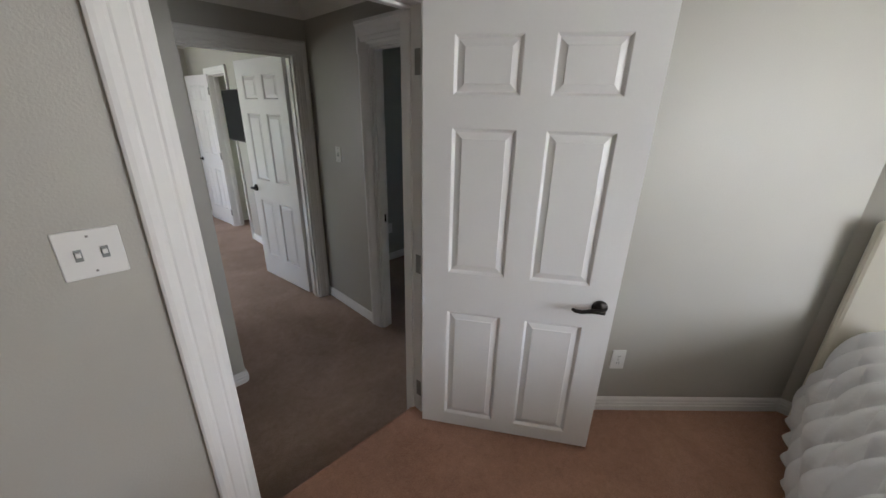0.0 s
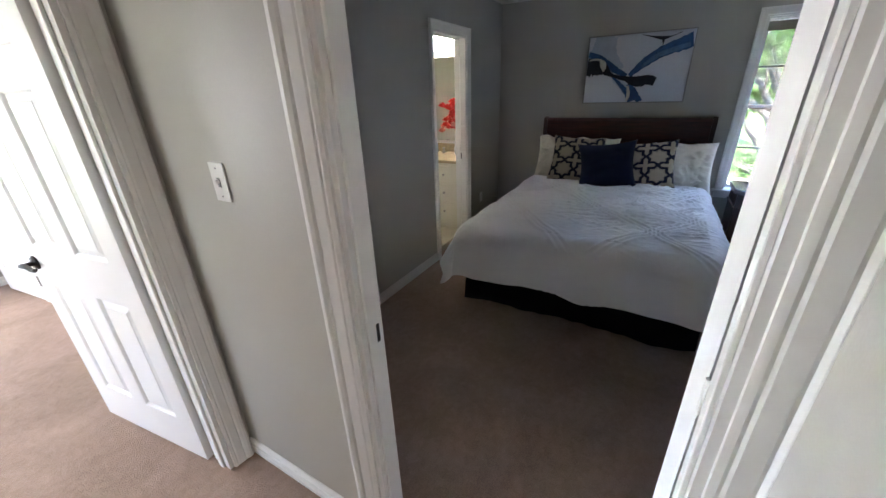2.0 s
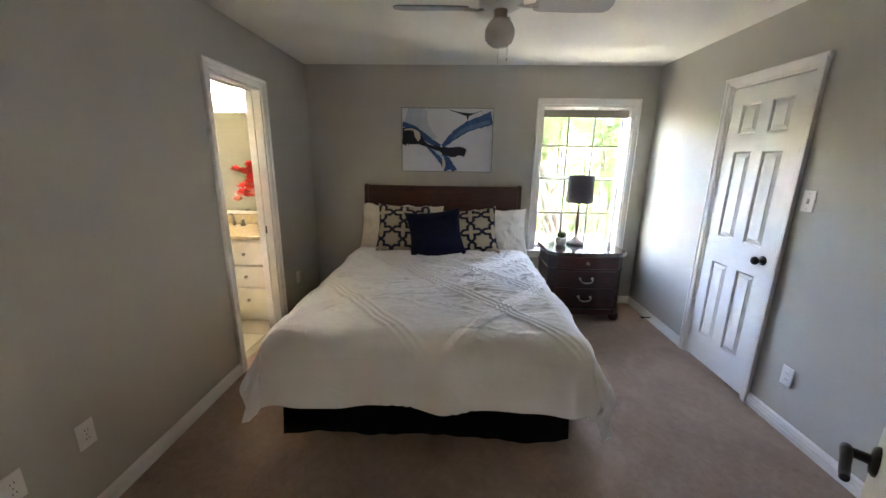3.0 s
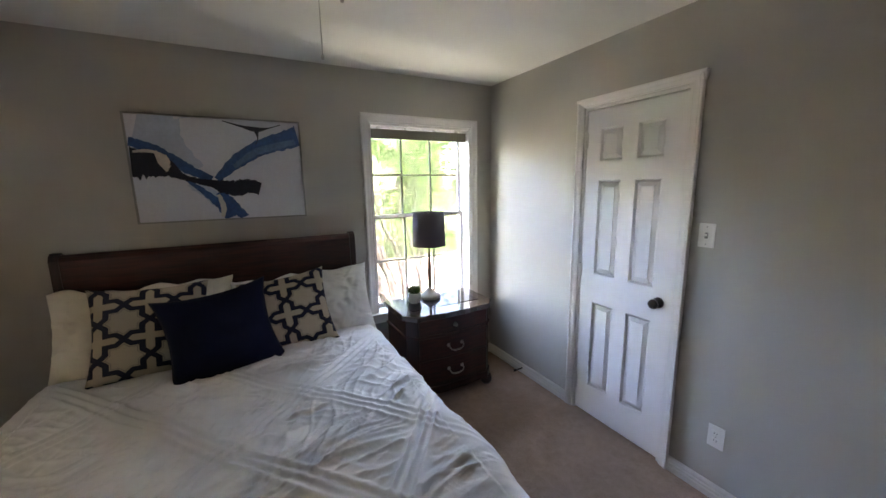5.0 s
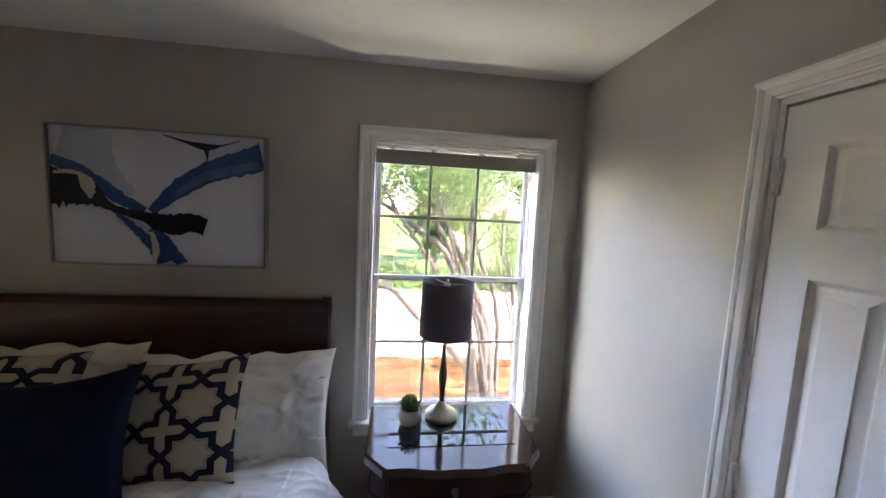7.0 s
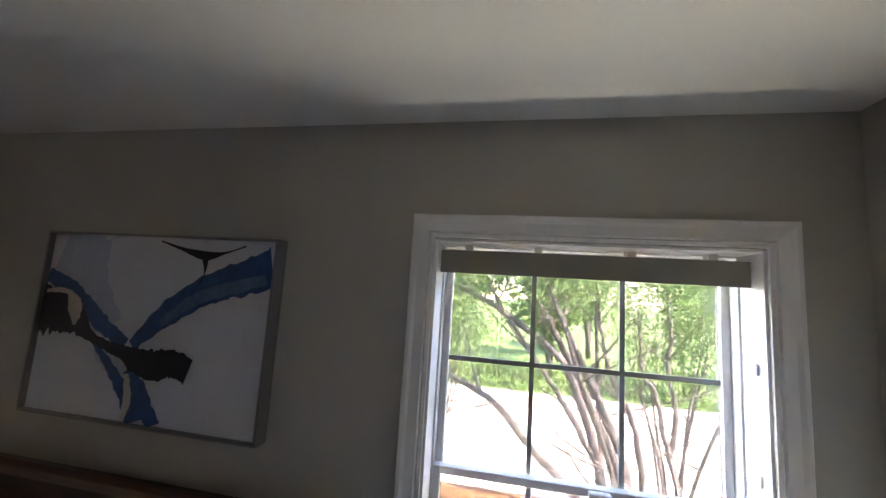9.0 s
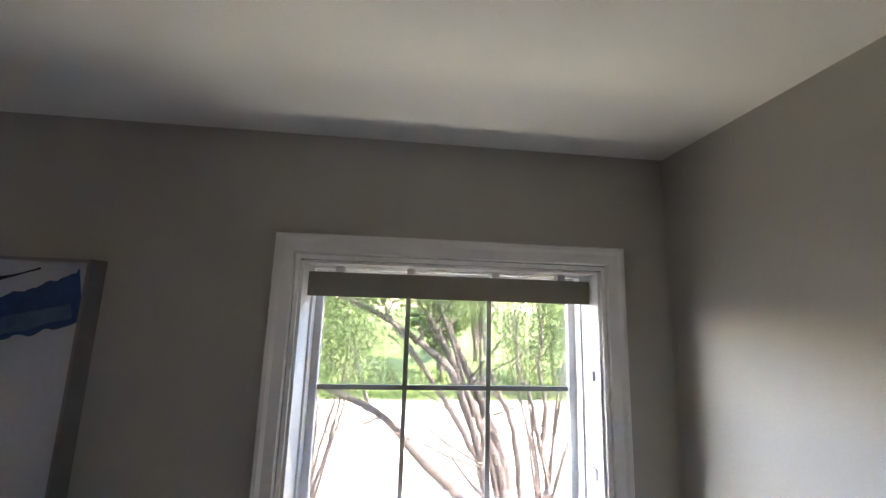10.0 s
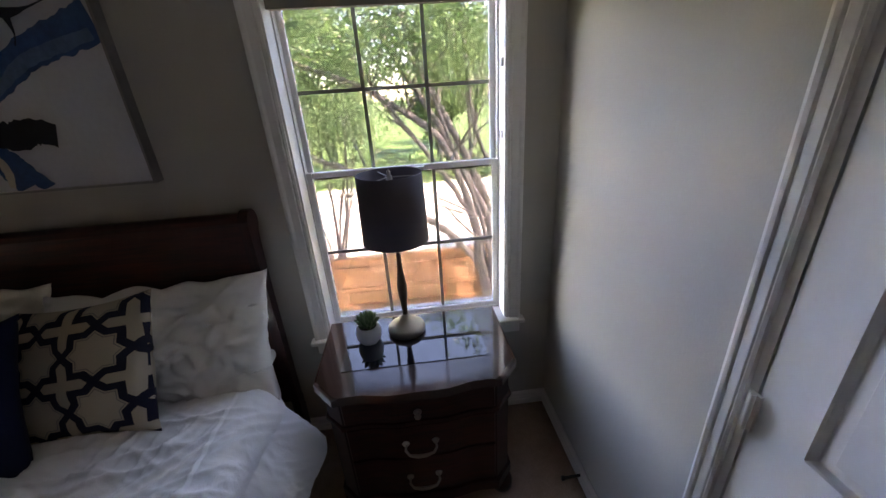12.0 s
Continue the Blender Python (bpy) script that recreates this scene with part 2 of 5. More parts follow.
LEAVES = leaf_material("tree_leaves", (0.05, 0.11, 0.035), (0.14, 0.23, 0.085))
LEAVES_FAR = leaf_material("far_leaves", (0.05, 0.11, 0.035), (0.14, 0.22, 0.075))


def lattice_material():
    """Beige cloth printed with navy-edged stars and crosses."""
    m = material("lattice_print_cotton", (0.5, 0.44, 0.34), 0.9, 0.05, 6, 400, 0.25, dist=0.001)
    t = m.node_tree
    co, sep = t.nodes.new("ShaderNodeTexCoord"), t.nodes.new("ShaderNodeSeparateXYZ")
    t.links.new(co.outputs["Object"], sep.inputs[0])

    def op(kind, a, b=None, c=None):
        n = t.nodes.new("ShaderNodeMath")
        n.operation = kind
        for i, v in enumerate((a, b, c)):
            if v is None:
                continue
            if isinstance(v, (int, float)):
                n.inputs[i].default_value = v
            else:
                t.links.new(v, n.inputs[i])
        return n.outputs[0]

    def fold(v, period, shift):
        return op("ABSOLUTE", op("SUBTRACT", op("FRACT", op("MULTIPLY_ADD", v, 1 / period, shift)), 0.5))

    u, v = fold(sep.outputs["X"], 0.205, 10.0), fold(sep.outputs["Z"], 0.175, 10.2)
    # an upright and a turned square make the star; what is left between stars is a cross
    g = op("MINIMUM", op("MAXIMUM", u, v), op("MULTIPLY", op("ADD", u, v), 0.7071))
    band = op("MULTIPLY", op("GREATER_THAN", g, 0.288), op("LESS_THAN", g, 0.412))
    edge = op("MULTIPLY", op("GREATER_THAN", g, 0.25), op("LESS_THAN", g, 0.266))
    mix1, mix2 = t.nodes.new("ShaderNodeMixRGB"), t.nodes.new("ShaderNodeMixRGB")
    p = t.nodes["Principled BSDF"]
    old = p.inputs["Base Color"].links[0].from_socket
    t.links.new(edge, mix1.inputs[0])
    t.links.new(old, mix1.inputs[1])
    mix1.inputs[2].default_value = (0.25, 0.23, 0.22, 1)
    t.links.new(band, mix2.inputs[0])
    t.links.new(mix1.outputs[0], mix2.inputs[1])
    mix2.inputs[2].default_value = (0.008, 0.010, 0.035, 1)
    t.links.new(mix2.outputs[0], p.inputs["Base Color"])
    return m


LATTICE = lattice_material()


def rumpled_cotton():
    """White cotton with small soft rumples."""
    m = material("rumpled_white_cotton", (0.85, 0.85, 0.86), 0.85, 0.02, 5, 400, 0.25, dist=0.001, sheen=0.15)
    t = m.node_tree
    b, co = t.nodes["Principled BSDF"], t.nodes.new("ShaderNodeTexCoord")
    last = b.inputs["Normal"].links[0].from_socket
    n, bp = t.nodes.new("ShaderNodeTexNoise"), t.nodes.new("ShaderNodeBump")
    n.inputs["Scale"].default_value, n.inputs["Detail"].default_value, n.inputs["Distortion"].default_value = 11.0, 3.0, 1.2
    bp.inputs["Strength"].default_value, bp.inputs["Distance"].default_value = 0.35, 0.012
    t.links.new(co.outputs["Object"], n.inputs["Vector"])
    t.links.new(n.outputs[0], bp.inputs["Height"])
    t.links.new(last, bp.inputs["Normal"])
    t.links.new(bp.outputs[0], b.inputs["Normal"])
    return m


RUMPLED = rumpled_cotton()
CHERRY_TOP = wood_material("polished_cherry", (0.024, 0.006, 0.004), (0.075, 0.022, 0.012), 0.12, 1.0, (14, 1, 14))
CHERRY_TOP.node_tree.nodes["Principled BSDF"].inputs["Coat IOR"].default_value = 1.8
SMOKED = material("smoked_glass_top", (0.012, 0.014, 0.022), 0.02, 0.0, 5, 5, 0)
SMOKED.node_tree.nodes["Principled BSDF"].inputs["IOR"].default_value = 2.6


# ---- building helpers ----
def obj(name, bm, mat, smooth=False):
    me = bpy.data.meshes.new(name)
    bmesh.ops.recalc_face_normals(bm, faces=bm.faces)
    bm.to_mesh(me)
    bm.free()
    me.materials.append(mat)
    if smooth:
        for p in me.polygons:
            p.use_smooth = True
    return new(name, me)


def part(name, bm, mat, parent, label="", smooth=False):
    ob = obj(name, bm, mat, smooth)
    ob.parent = parent
    if label:
        ob["label"] = label
    return ob


def empty(name, m, label, category, group="", kind=""):
    ob = new(name)
    ob.empty_display_size = 0.05
    ob.matrix_world = m
    return tagged(ob, label, category, group, kind)


def box(bm, x0, x1, y0, y1, z0, z1, bevel=0.0, seg=2):
    g = bmesh.ops.create_cube(bm, size=1, matrix=Matrix.Translation(((x0 + x1) / 2, (y0 + y1) / 2, (z0 + z1) / 2)) @ Matrix.Diagonal((abs(x1 - x0), abs(y1 - y0), abs(z1 - z0), 1)))
    if bevel:
        es = list({e for v in g["verts"] for e in v.link_edges})
        bmesh.ops.bevel(bm, geom=es, offset=bevel, segments=seg, profile=0.5, affect="EDGES")
    return bm


def cuboid(*a, bevel=0.0, seg=2):
    return box(bmesh.new(), *a, bevel=bevel, seg=seg)


def lathe(profile, n=24, bm=None, m=None):
    """A turned solid about z from (radius, z) pairs."""
    bm = bm or bmesh.new()
    rings = []
    for r, z in profile:
        rings.append([bm.verts.new((m or Matrix()) @ Vector((max(r, 1e-4) * math.cos(2 * math.pi * i / n), max(r, 1e-4) * math.sin(2 * math.pi * i / n), z))) for i in range(n)])
    for a, b in zip(rings, rings[1:]):
        for i in range(n):
            bm.faces.new((a[i], a[(i + 1) % n], b[(i + 1) % n], b[i]))
    bm.faces.new(rings[0][::-1])
    bm.faces.new(rings[-1])
    return bm


def tube(points, radii, n=8, bm=None):
    """A round tube along points."""
    bm = bm or bmesh.new()
    pts = [Vector(p) for p in points]
    if isinstance(radii, (int, float)):
        radii = [radii] * len(pts)
    rings, side = [], None
    for i, p in enumerate(pts):
        d = (pts[min(i + 1, len(pts) - 1)] - pts[max(i - 1, 0)]).normalized()
        if side is None:
            side = d.orthogonal().normalized()
        side = (side - d * side.dot(d)).normalized()
        up = d.cross(side)
        rings.append([bm.verts.new(p + radii[i] * (math.cos(2 * math.pi * k / n) * side + math.sin(2 * math.pi * k / n) * up)) for k in range(n)])
    for a, b in zip(rings, rings[1:]):
        for k in range(n):
            bm.faces.new((a[k], a[(k + 1) % n], b[(k + 1) % n], b[k]))
    bm.faces.new(rings[0][::-1])
    bm.faces.new(rings[-1])
    return bm


# stepped casing profile: (distance out from the opening, how proud of the wall)
CASING = [(0.0, 0.0), (0.0, 0.010), (0.008, 0.0135), (0.012, 0.012), (0.016, 0.015), (0.035, 0.0175), (0.039, 0.016), (0.044, 0.0205), (0.053, 0.0235), (0.061, 0.0225), (0.065, 0.018), (0.065, 0.0)]


def casing_bm(m, u0, u1, z0, z1, prof=CASING, sill=False):
    """Mitred casing round an opening. Local x along the wall, -y out of it."""
    bm = bmesh.new()
    rows = []
    for o, p in prof:
        pts = [(u0 - o, -p, z0), (u0 - o, -p, z1 + o), (u1 + o, -p, z1 + o), (u1 + o, -p, z0)]
        rows.append([bm.verts.new(m @ Vector(q)) for q in pts])
    for a, b in zip(rows, rows[1:]):
        for i in range(3):
            bm.faces.new((a[i], a[i + 1], b[i + 1], b[i]))
    for i in (0, 3):
        bm.faces.new([r[i] for r in rows])
    return bm


BASE = [(0.0, 0.0), (0.014, 0.0), (0.014, 0.022), (0.018, 0.026), (0.018, 0.034), (0.013, 0.038), (0.017, 0.044), (0.017, 0.054), (0.012, 0.058), (0.014, 0.066), (0.012, 0.076), (0.005, 0.084), (0.0, 0.084)]


def baseboard(name, p, q, z=0.0):
    """Ribbed skirting from p to q; the room lies to the right of the way from p to q."""
    p, q = Vector((*p, z)), Vector((*q, z))
    d = (q - p).normalized()
    out = Vector((d.y, -d.x, 0))
    bm = bmesh.new()
    rows = [[bm.verts.new(e + out * (a - 0.001) + Vector((0, 0, b))) for e in (p, q)] for a, b in BASE]
    for a, b in zip(rows, rows[1:]):
        bm.faces.new((a[0], a[1], b[1], b[0]))
    for i in (0, 1):
        bm.faces.new([r[i] for r in rows])
    return tagged(obj(name, bm, TRIM), "white ribbed baseboard along the wall", "baseboard", kind="structure")


def wall(name, x0, x1, y0, y1, openings=(), z1=2.41, mat=None, label="greige painted wall with a light orange-peel texture"):
    """A wall box along its longer side with openings (from, to, bottom, top) through it."""
    bm = bmesh.new()
    along_x = (x1 - x0) > (y1 - y0)
    a0, a1 = (x0, x1) if along_x else (y0, y1)

    def piece(u0, u1, w0, w1):
        if u1 - u0 < 1e-4 or w1 - w0 < 1e-4:
            return
        if along_x:
            box(bm, u0, u1, y0, y1, w0, w1)
        else:
            box(bm, x0, x1, u0, u1, w0, w1)

    at = a0
    for u0, u1, w0, w1 in sorted(openings):
        piece(at, u0, 0, z1)
        piece(u0, u1, 0, w0)
        piece(u0, u1, w1, z1)
        at = u1
    piece(at, a1, 0, z1)
    return tagged(obj(name, bm, mat or WALL), label, "wall", kind="structure")


def frame_lining(name, m, u0, u1, z1, depth, stop=0.5):
    """Jambs and head inside a doorway, with door stops. Local x along the wall, y into it."""
    root = empty(name, m, "white painted door jamb with stops", "door frame", kind="structure")
    t, s = 0.018, depth * stop
    for a0, a1 in ((u0 - t, u0), (u1, u1 + t)):
        part("jamb_side", cuboid(a0, a1, 0, depth, 0, z1 + t), TRIM, root)
    part("jamb_head", cuboid(u0, u1, 0, depth, z1, z1 + t), TRIM, root)
    for a0, a1 in ((u0, u0 + 0.011), (u1 - 0.011, u1)):
        part("stop_strip", cuboid(a0, a1, s, s + 0.034, 0, z1 - 0.011, bevel=0.002, seg=1), TRIM, root)
    part("stop_strip", cuboid(u0, u1, s, s + 0.034, z1 - 0.011, z1, bevel=0.002, seg=1), TRIM, root)
    return root


def slab_bm(w, h, t=0.035, cut=0.0):
    """Six-panel moulded door: x 0..w from the hinge, y -t..0, z 0..h; raised fields on both faces."""
    bm = bmesh.new()
    st, mid = (0.10, 0.09) if w < 0.7 else (0.115, 0.105)
    pw = (w - 2 * st - mid) / 2
    xs = [0, st, st + pw, st + pw + mid, w - st, w]
    low = 0.015 if w < 0.7 else 0.0
    zs = [cut] + [z - low for z in (0.222, 0.812, 1.005, 1.6, 1.715, 1.91)] + [h]
    for y, sgn in ((-t, 1), (0, -1)):
        grid = [[bm.verts.new((x, y, z)) for z in zs] for x in xs]
        for i in range(5):
            for j in range(7):
                c = [grid[i][j], grid[i + 1][j], grid[i + 1][j + 1], grid[i][j + 1]]
                if i in (1, 3) and j in (1, 3, 5):
                    x0, x1, z0, z1 = xs[i], xs[i + 1], zs[j], zs[j + 1]
                    prev = c
                    for inset, dep in ((0.004, 0.003), (0.011, 0.0115), (0.014, 0.0115), (0.036, 0.0035), (0.038, 0.0012)):
                        ring = [bm.verts.new((x, y + sgn * dep, z)) for x, z in ((x0 + inset, z0 + inset), (x1 - inset, z0 + inset), (x1 - inset, z1 - inset), (x0 + inset, z1 - inset))]
                        for k in range(4):
                            bm.faces.new((prev[k], prev[(k + 1) % 4], ring[(k + 1) % 4], ring[k]))
                        prev = ring
                    bm.faces.new(prev)
                else:
                    bm.faces.new(c)
    loop = [(0, cut), (w, cut), (w, h), (0, h)]
    for k in range(4):
        (xa, za), (xb, zb) = loop[k], loop[(k + 1) % 4]
        bm.faces.new([bm.verts.new(q) for q in ((xa, -t, za), (xb, -t, zb), (xb, 0, zb), (xa, 0, za))])
    bmesh.ops.remove_doubles(bm, verts=bm.verts, dist=1e-5)
    return bm


def lever_bm(side):
    """A curved lever on a round rose, pointing to -x."""
    bm = bmesh.new()
    rot = Matrix.Rotation(radians(90 * side), 4, "X")
    lathe([(0.0, 0.0), (0.032, 0.0), (0.032, 0.004), (0.026, 0.010), (0.011, 0.012), (0.010, 0.045), (0.0, 0.045)], 20, bm, rot)
    y = -0.045 * side
    tube([(0.012, y, 0.0), (-0.01, y, 0.003), (-0.04, y, 0.002), (-0.075, y, -0.006), (-0.1, y, -0.004), (-0.115, y, 0.003)], [0.010, 0.011, 0.0095, 0.009, 0.0085, 0.006], 10, bm)
    return bm


def knob_bm(side):
    rot = Matrix.Rotation(radians(90 * side), 4, "X")
    return lathe([(0.0, 0.0), (0.03, 0.0), (0.03, 0.004), (0.014, 0.010), (0.011, 0.028), (0.022, 0.038), (0.027, 0.05), (0.024, 0.060), (0.012, 0.066), (0.0, 0.067)], 20, None, rot)


def door(name, hinge, angle, w, label, handle="lever", flip=False, h=2.03, hinge_mat=None, sides=(1, -1), cut=0.0):
    """A hinged six-panel door. The slab runs from the hinge at the given angle; local -y is its first face."""
    root = empty(name, pose(hinge[0], hinge[1], 0.015, 0, 0, angle), label, "door", kind="structure")
    off = 0.035 if flip else 0.0
    bm = slab_bm(w, h, cut=cut)
    for v in bm.verts:
        v.co.y += off
    slab = part("slab", bm, DOORP, root)
    for s in sides:
        y = (-0.035 if s > 0 else 0.0) + off
        hb = lever_bm(s) if handle == "lever" else knob_bm(s)
        for v in hb.verts:
            v.co += Vector((w - 0.062, y, 0.915))
        part("door_handle", hb, BRONZE, slab, "dark bronze " + handle, True)
    lb = cuboid(w - 0.001, w + 0.002, -0.029 + off, -0.006 + off, 0.885, 0.945)
    part("latch_plate", lb, BRONZE, slab)
    for z in (0.2 + cut * 0.6, 1.0, 1.83):
        hb = lathe([(0.0, -0.045), (0.006, -0.045), (0.006, 0.045), (0.0, 0.045)], 10)
        yy = 0.004 if not flip else -0.004
        for v in hb.verts:
            v.co += Vector((-0.004, yy, z))
        box(hb, -0.002, 0.026, (-0.001 if not flip else -0.003), (0.003 if not flip else 0.001), z - 0.045, z + 0.045)
        part("hinge", hb, hinge_mat or HINGE, slab)
    return root


# ---- structure ----
STEP = 0.155  # the first room lies one low step above the hall
def sheet(name, x0, x1, y0, y1, z0, z1, mat, label, category):
    return tagged(obj(name, cuboid(x0, x1, y0, y1, z0, z1), mat), label, category, kind="structure")


sheet("floor", -2.4, 5.22, 1.24, 7.0, -0.12, 0.0, CARPET, "tan cut-pile carpet with soft mottled tracks", "floor")
tagged(obj("floor_bedroom", cuboid(0.9, 5.22, -1.1, 1.24, -0.12, 0.0), CARPET), "tan cut-pile carpet with soft mottled tracks", "floor", kind="structure")
bmA = bmesh.new()
low, top = [], []
for x, y in ((-2.0, -3.0), (2.24, -3.0), (2.24, -0.22), (0.82, 1.20), (0.82, 1.252), (-2.0, 1.252)):
    low.append(bmA.verts.new((x, y, -0.1)))
    top.append(bmA.verts.new((x, y, STEP)))
bmA.faces.new(top)
bmA.faces.new(low[::-1])
for i in range(6):
    bmA.faces.new((low[i], low[(i + 1) % 6], top[(i + 1) % 6], top[i]))
bmesh.ops.bevel(bmA, geom=[e for e in bmA.edges if all(v.co.z > 0.1 and v.co.y > 1.25 for v in e.verts)], offset=0.018, segments=4, profile=0.5, affect="EDGES")
tagged(obj("floor_room_a", bmA, CARPET_A), "salmon-tan cut-pile carpet with a rounded step edge", "floor", kind="structure")
sheet("ceiling", -2.4, 5.22, -3.1, 7.0, 2.41, 2.53, CEIL, "off-white ceiling with a faint texture", "ceiling")

DT = 2.05
# main bedroom
wall("wall_east", 5.02, 5.22, -0.285, 5.2, [(0.058, 0.925, 0.575, 2.045)])
wall("wall_south", 2.371, 5.02, -0.285, -0.165, [(3.366, 4.003, 0, 2.043)])
wall("wall_north", 1.28, 5.02, 3.29, 3.41, [(3.508, 4.12, 0, 2.032)])
wall("wall_hall_east", 1.19, 1.28, 0.85, 3.41, [(1.37, 2.19, 0, DT)])
# hall
wall("wall_room_a_door", -2.0, 1.19, 1.18, 1.30, [(-0.12, 0.728, 0, DT)])
wall("wall_hall_closet", -1.5, 0.18, 2.28, 2.40, [(-0.805, -0.19, 0, DT)])
wall("wall_hall_stub", 0.06, 0.18, 2.40, 3.0)
wall("wall_hall_west", -1.6, -1.5, 1.30, 3.0)
wall("wall_hall_closet_back", -1.5, 0.06, 2.88, 3.0)
# far room
wall("wall_far_room_south", -2.3, 1.19, 3.0, 3.12, [(0.27, 1.085, 0, DT)])
wall("wall_far_room_east", 1.25, 1.37, 3.41, 6.75, [(5.16, 5.86, 0, DT)])
wall("wall_far_room_north", -2.3, 1.37, 6.75, 6.90, [(-0.45, 0.42, 0.19, 2.06)])
wall("wall_far_room_west", -2.42, -2.3, 3.0, 6.9, [(4.2, 5.8, 0.65, 2.05)])
wall("wall_far_closet_back", 1.95, 2.05, 4.9, 6.2, mat=BATHWALL, label="cream closet wall")
wall("wall_far_closet_side", 1.37, 1.95, 6.1, 6.2, mat=BATHWALL, label="cream closet wall")
wall("wall_far_closet_side_2", 1.37, 1.95, 4.9, 5.0, mat=BATHWALL, label="cream closet wall")
# first room
wall("wall_room_a_west", -2.0, -1.88, -3.0, 1.18)
wall("wall_room_a_south", -2.0, 2.25, -2.82, -2.70, [(0.44, 1.76, 0.95, 2.2)])


def slanted_wall(name, p, q, t):
    """A wall from p to q, t thick, on the left of the way from p to q."""
    p, q = Vector((*p, 0)), Vector((*q, 0))
    d = q - p
    m = Matrix.Translation(p) @ Matrix.Rotation(math.atan2(d.y, d.x), 4, "Z")
    bm = cuboid(0, d.length, 0, t, 0, 2.41)
    for v in bm.verts:
        v.co = m @ v.co
    return tagged(obj(name, bm, WALL), "greige painted wall with a light orange-peel texture", "wall", kind="structure")


slanted_wall("wall_diagonal", (0.765, 1.175), (2.19, -0.25), 0.205)
wall("wall_room_a_east", 2.13, 2.37, -3.0, -0.19)
# closet behind the main bedroom, bathroom shell
wall("wall_closet_back", 2.371, 5.02, -1.1, -1.0)
wall("wall_closet_end", 5.02, 5.12, -1.1, -0.285)
wall("wall_closet_side", 2.9, 3.0, -1.0, -0.285)
wall("wall_bath_east", 4.80, 4.92, 3.41, 5.2, mat=BATHWALL, label="cream bathroom wall")
wall("wall_bath_north", 2.2, 4.80, 5.1, 5.2, mat=BATHWALL, label="cream bathroom wall")
wall("wall_bath_west", 2.2, 2.3, 3.41, 5.1, mat=BATHWALL, label="cream bathroom wall")

# baseboards (room on the right of the way)
for i, (p, q, *z) in enumerate([
        ((5.02, -0.165), (4.055, -0.165)), ((3.314, -0.165), (2.40, -0.165)), ((5.02, 3.29), (5.02, -0.165)),
        ((1.28, 3.29), (3.441, 3.29)), ((4.187, 3.29), (5.02, 3.29)), ((1.28, 2.292), (1.28, 3.29)), ((1.28, 0.95), (1.28, 1.268)),
        ((1.19, 3.0), (1.19, 2.292)), ((-0.124, 2.28), (0.18, 2.28)),
        ((0.18, 2.28), (0.18, 2.99)),
        ((1.25, 5.09), (1.25, 3.9)), ((1.25, 6.75), (1.25, 5.93)), ((-2.3, 6.75), (1.25, 6.75)),
        ((0.765, 1.175), (2.13, -0.19), STEP), ((2.13, -0.19), (2.13, -2.7), STEP), ((-1.88, 1.18), (-0.22, 1.18), STEP)]):
    baseboard("baseboard" if not i else f"baseboard.{i:03d}", p, q, *z)

# casings and jambs


def facing(x, y, ang):
    return pose(x, y, 0, 0, 0, ang)


def trim_set(name, m, u0, u1, depth, both=True, z1=DT, stop=0.5, lining=True, width=0.065):
    prof = [(o * width / 0.065, p) for o, p in CASING]
    tagged(obj("casing_" + name, casing_bm(m, u0, u1, 0, z1, prof), TRIM), "white stepped door casing", "door casing", kind="structure")
    if both:
        back = m @ pose(0, depth, 0, 0, 0, 180)
        tagged(obj("casing_" + name + "_back", casing_bm(back, -u1, -u0, 0, z1, prof), TRIM), "white stepped door casing", "door casing", kind="structure")
    if lining:
        frame_lining("jamb_" + name, m, u0 + 0.018, u1 - 0.018, z1 - 0.018, depth, stop)


trim_set("closet", facing(0, -0.165, 180), -4.003, -3.366, 0.12, False, z1=2.043, stop=0.38, width=0.05)
trim_set("bath", facing(0, 3.29, 0), 3.508, 4.12, 0.12, z1=2.032)
trim_set("bedroom", facing(1.19, 0, -90), -2.19, -1.37, 0.09, stop=0.2, width=0.1)
trim_set("room_a", facing(0, 1.18, 0), -0.12, 0.728, 0.12, stop=0.45, width=0.098)
trim_set("hall_closet", facing(0, 2.28, 0), -0.805, -0.19, 0.12, False, stop=0.38)
trim_set("far_room", facing(0, 3.0, 0), 0.27, 1.085, 0.12, stop=0.3, width=0.088)
trim_set("far_closet", facing(1.25, 0, -90), -5.86, -5.16, 0.12, False)
# moulded caps over the hall and closet doors
HEAD = [(0.0, 0.0), (0.0, 0.024), (0.022, 0.026), (0.026, 0.034), (0.05, 0.040), (0.056, 0.048), (0.08, 0.056), (0.086, 0.062), (0.106, 0.062), (0.106, 0.0)]


def head_cap(name, m, u0, u1, z, tall=1.0):
    bm = bmesh.new()
    rows = []
    for b, p in HEAD:
        rows.append([bm.verts.new(m @ Vector(q)) for q in ((u0 - p * 0.2, 0, z + b * tall), (u0 - p * 0.2, -p * tall, z + b * tall), (u1 + p * 0.2, -p * tall, z + b * tall), (u1 + p * 0.2, 0, z + b * tall))])
    for a, b in zip(rows, rows[1:]):
        for i in range(3):
            bm.faces.new((a[i], a[i + 1], b[i + 1], b[i]))
    bm.faces.new(rows[0])
    bm.faces.new(rows[-1])
    tagged(obj(name, bm, TRIM), "white moulded cap over a door", "door casing", kind="structure")


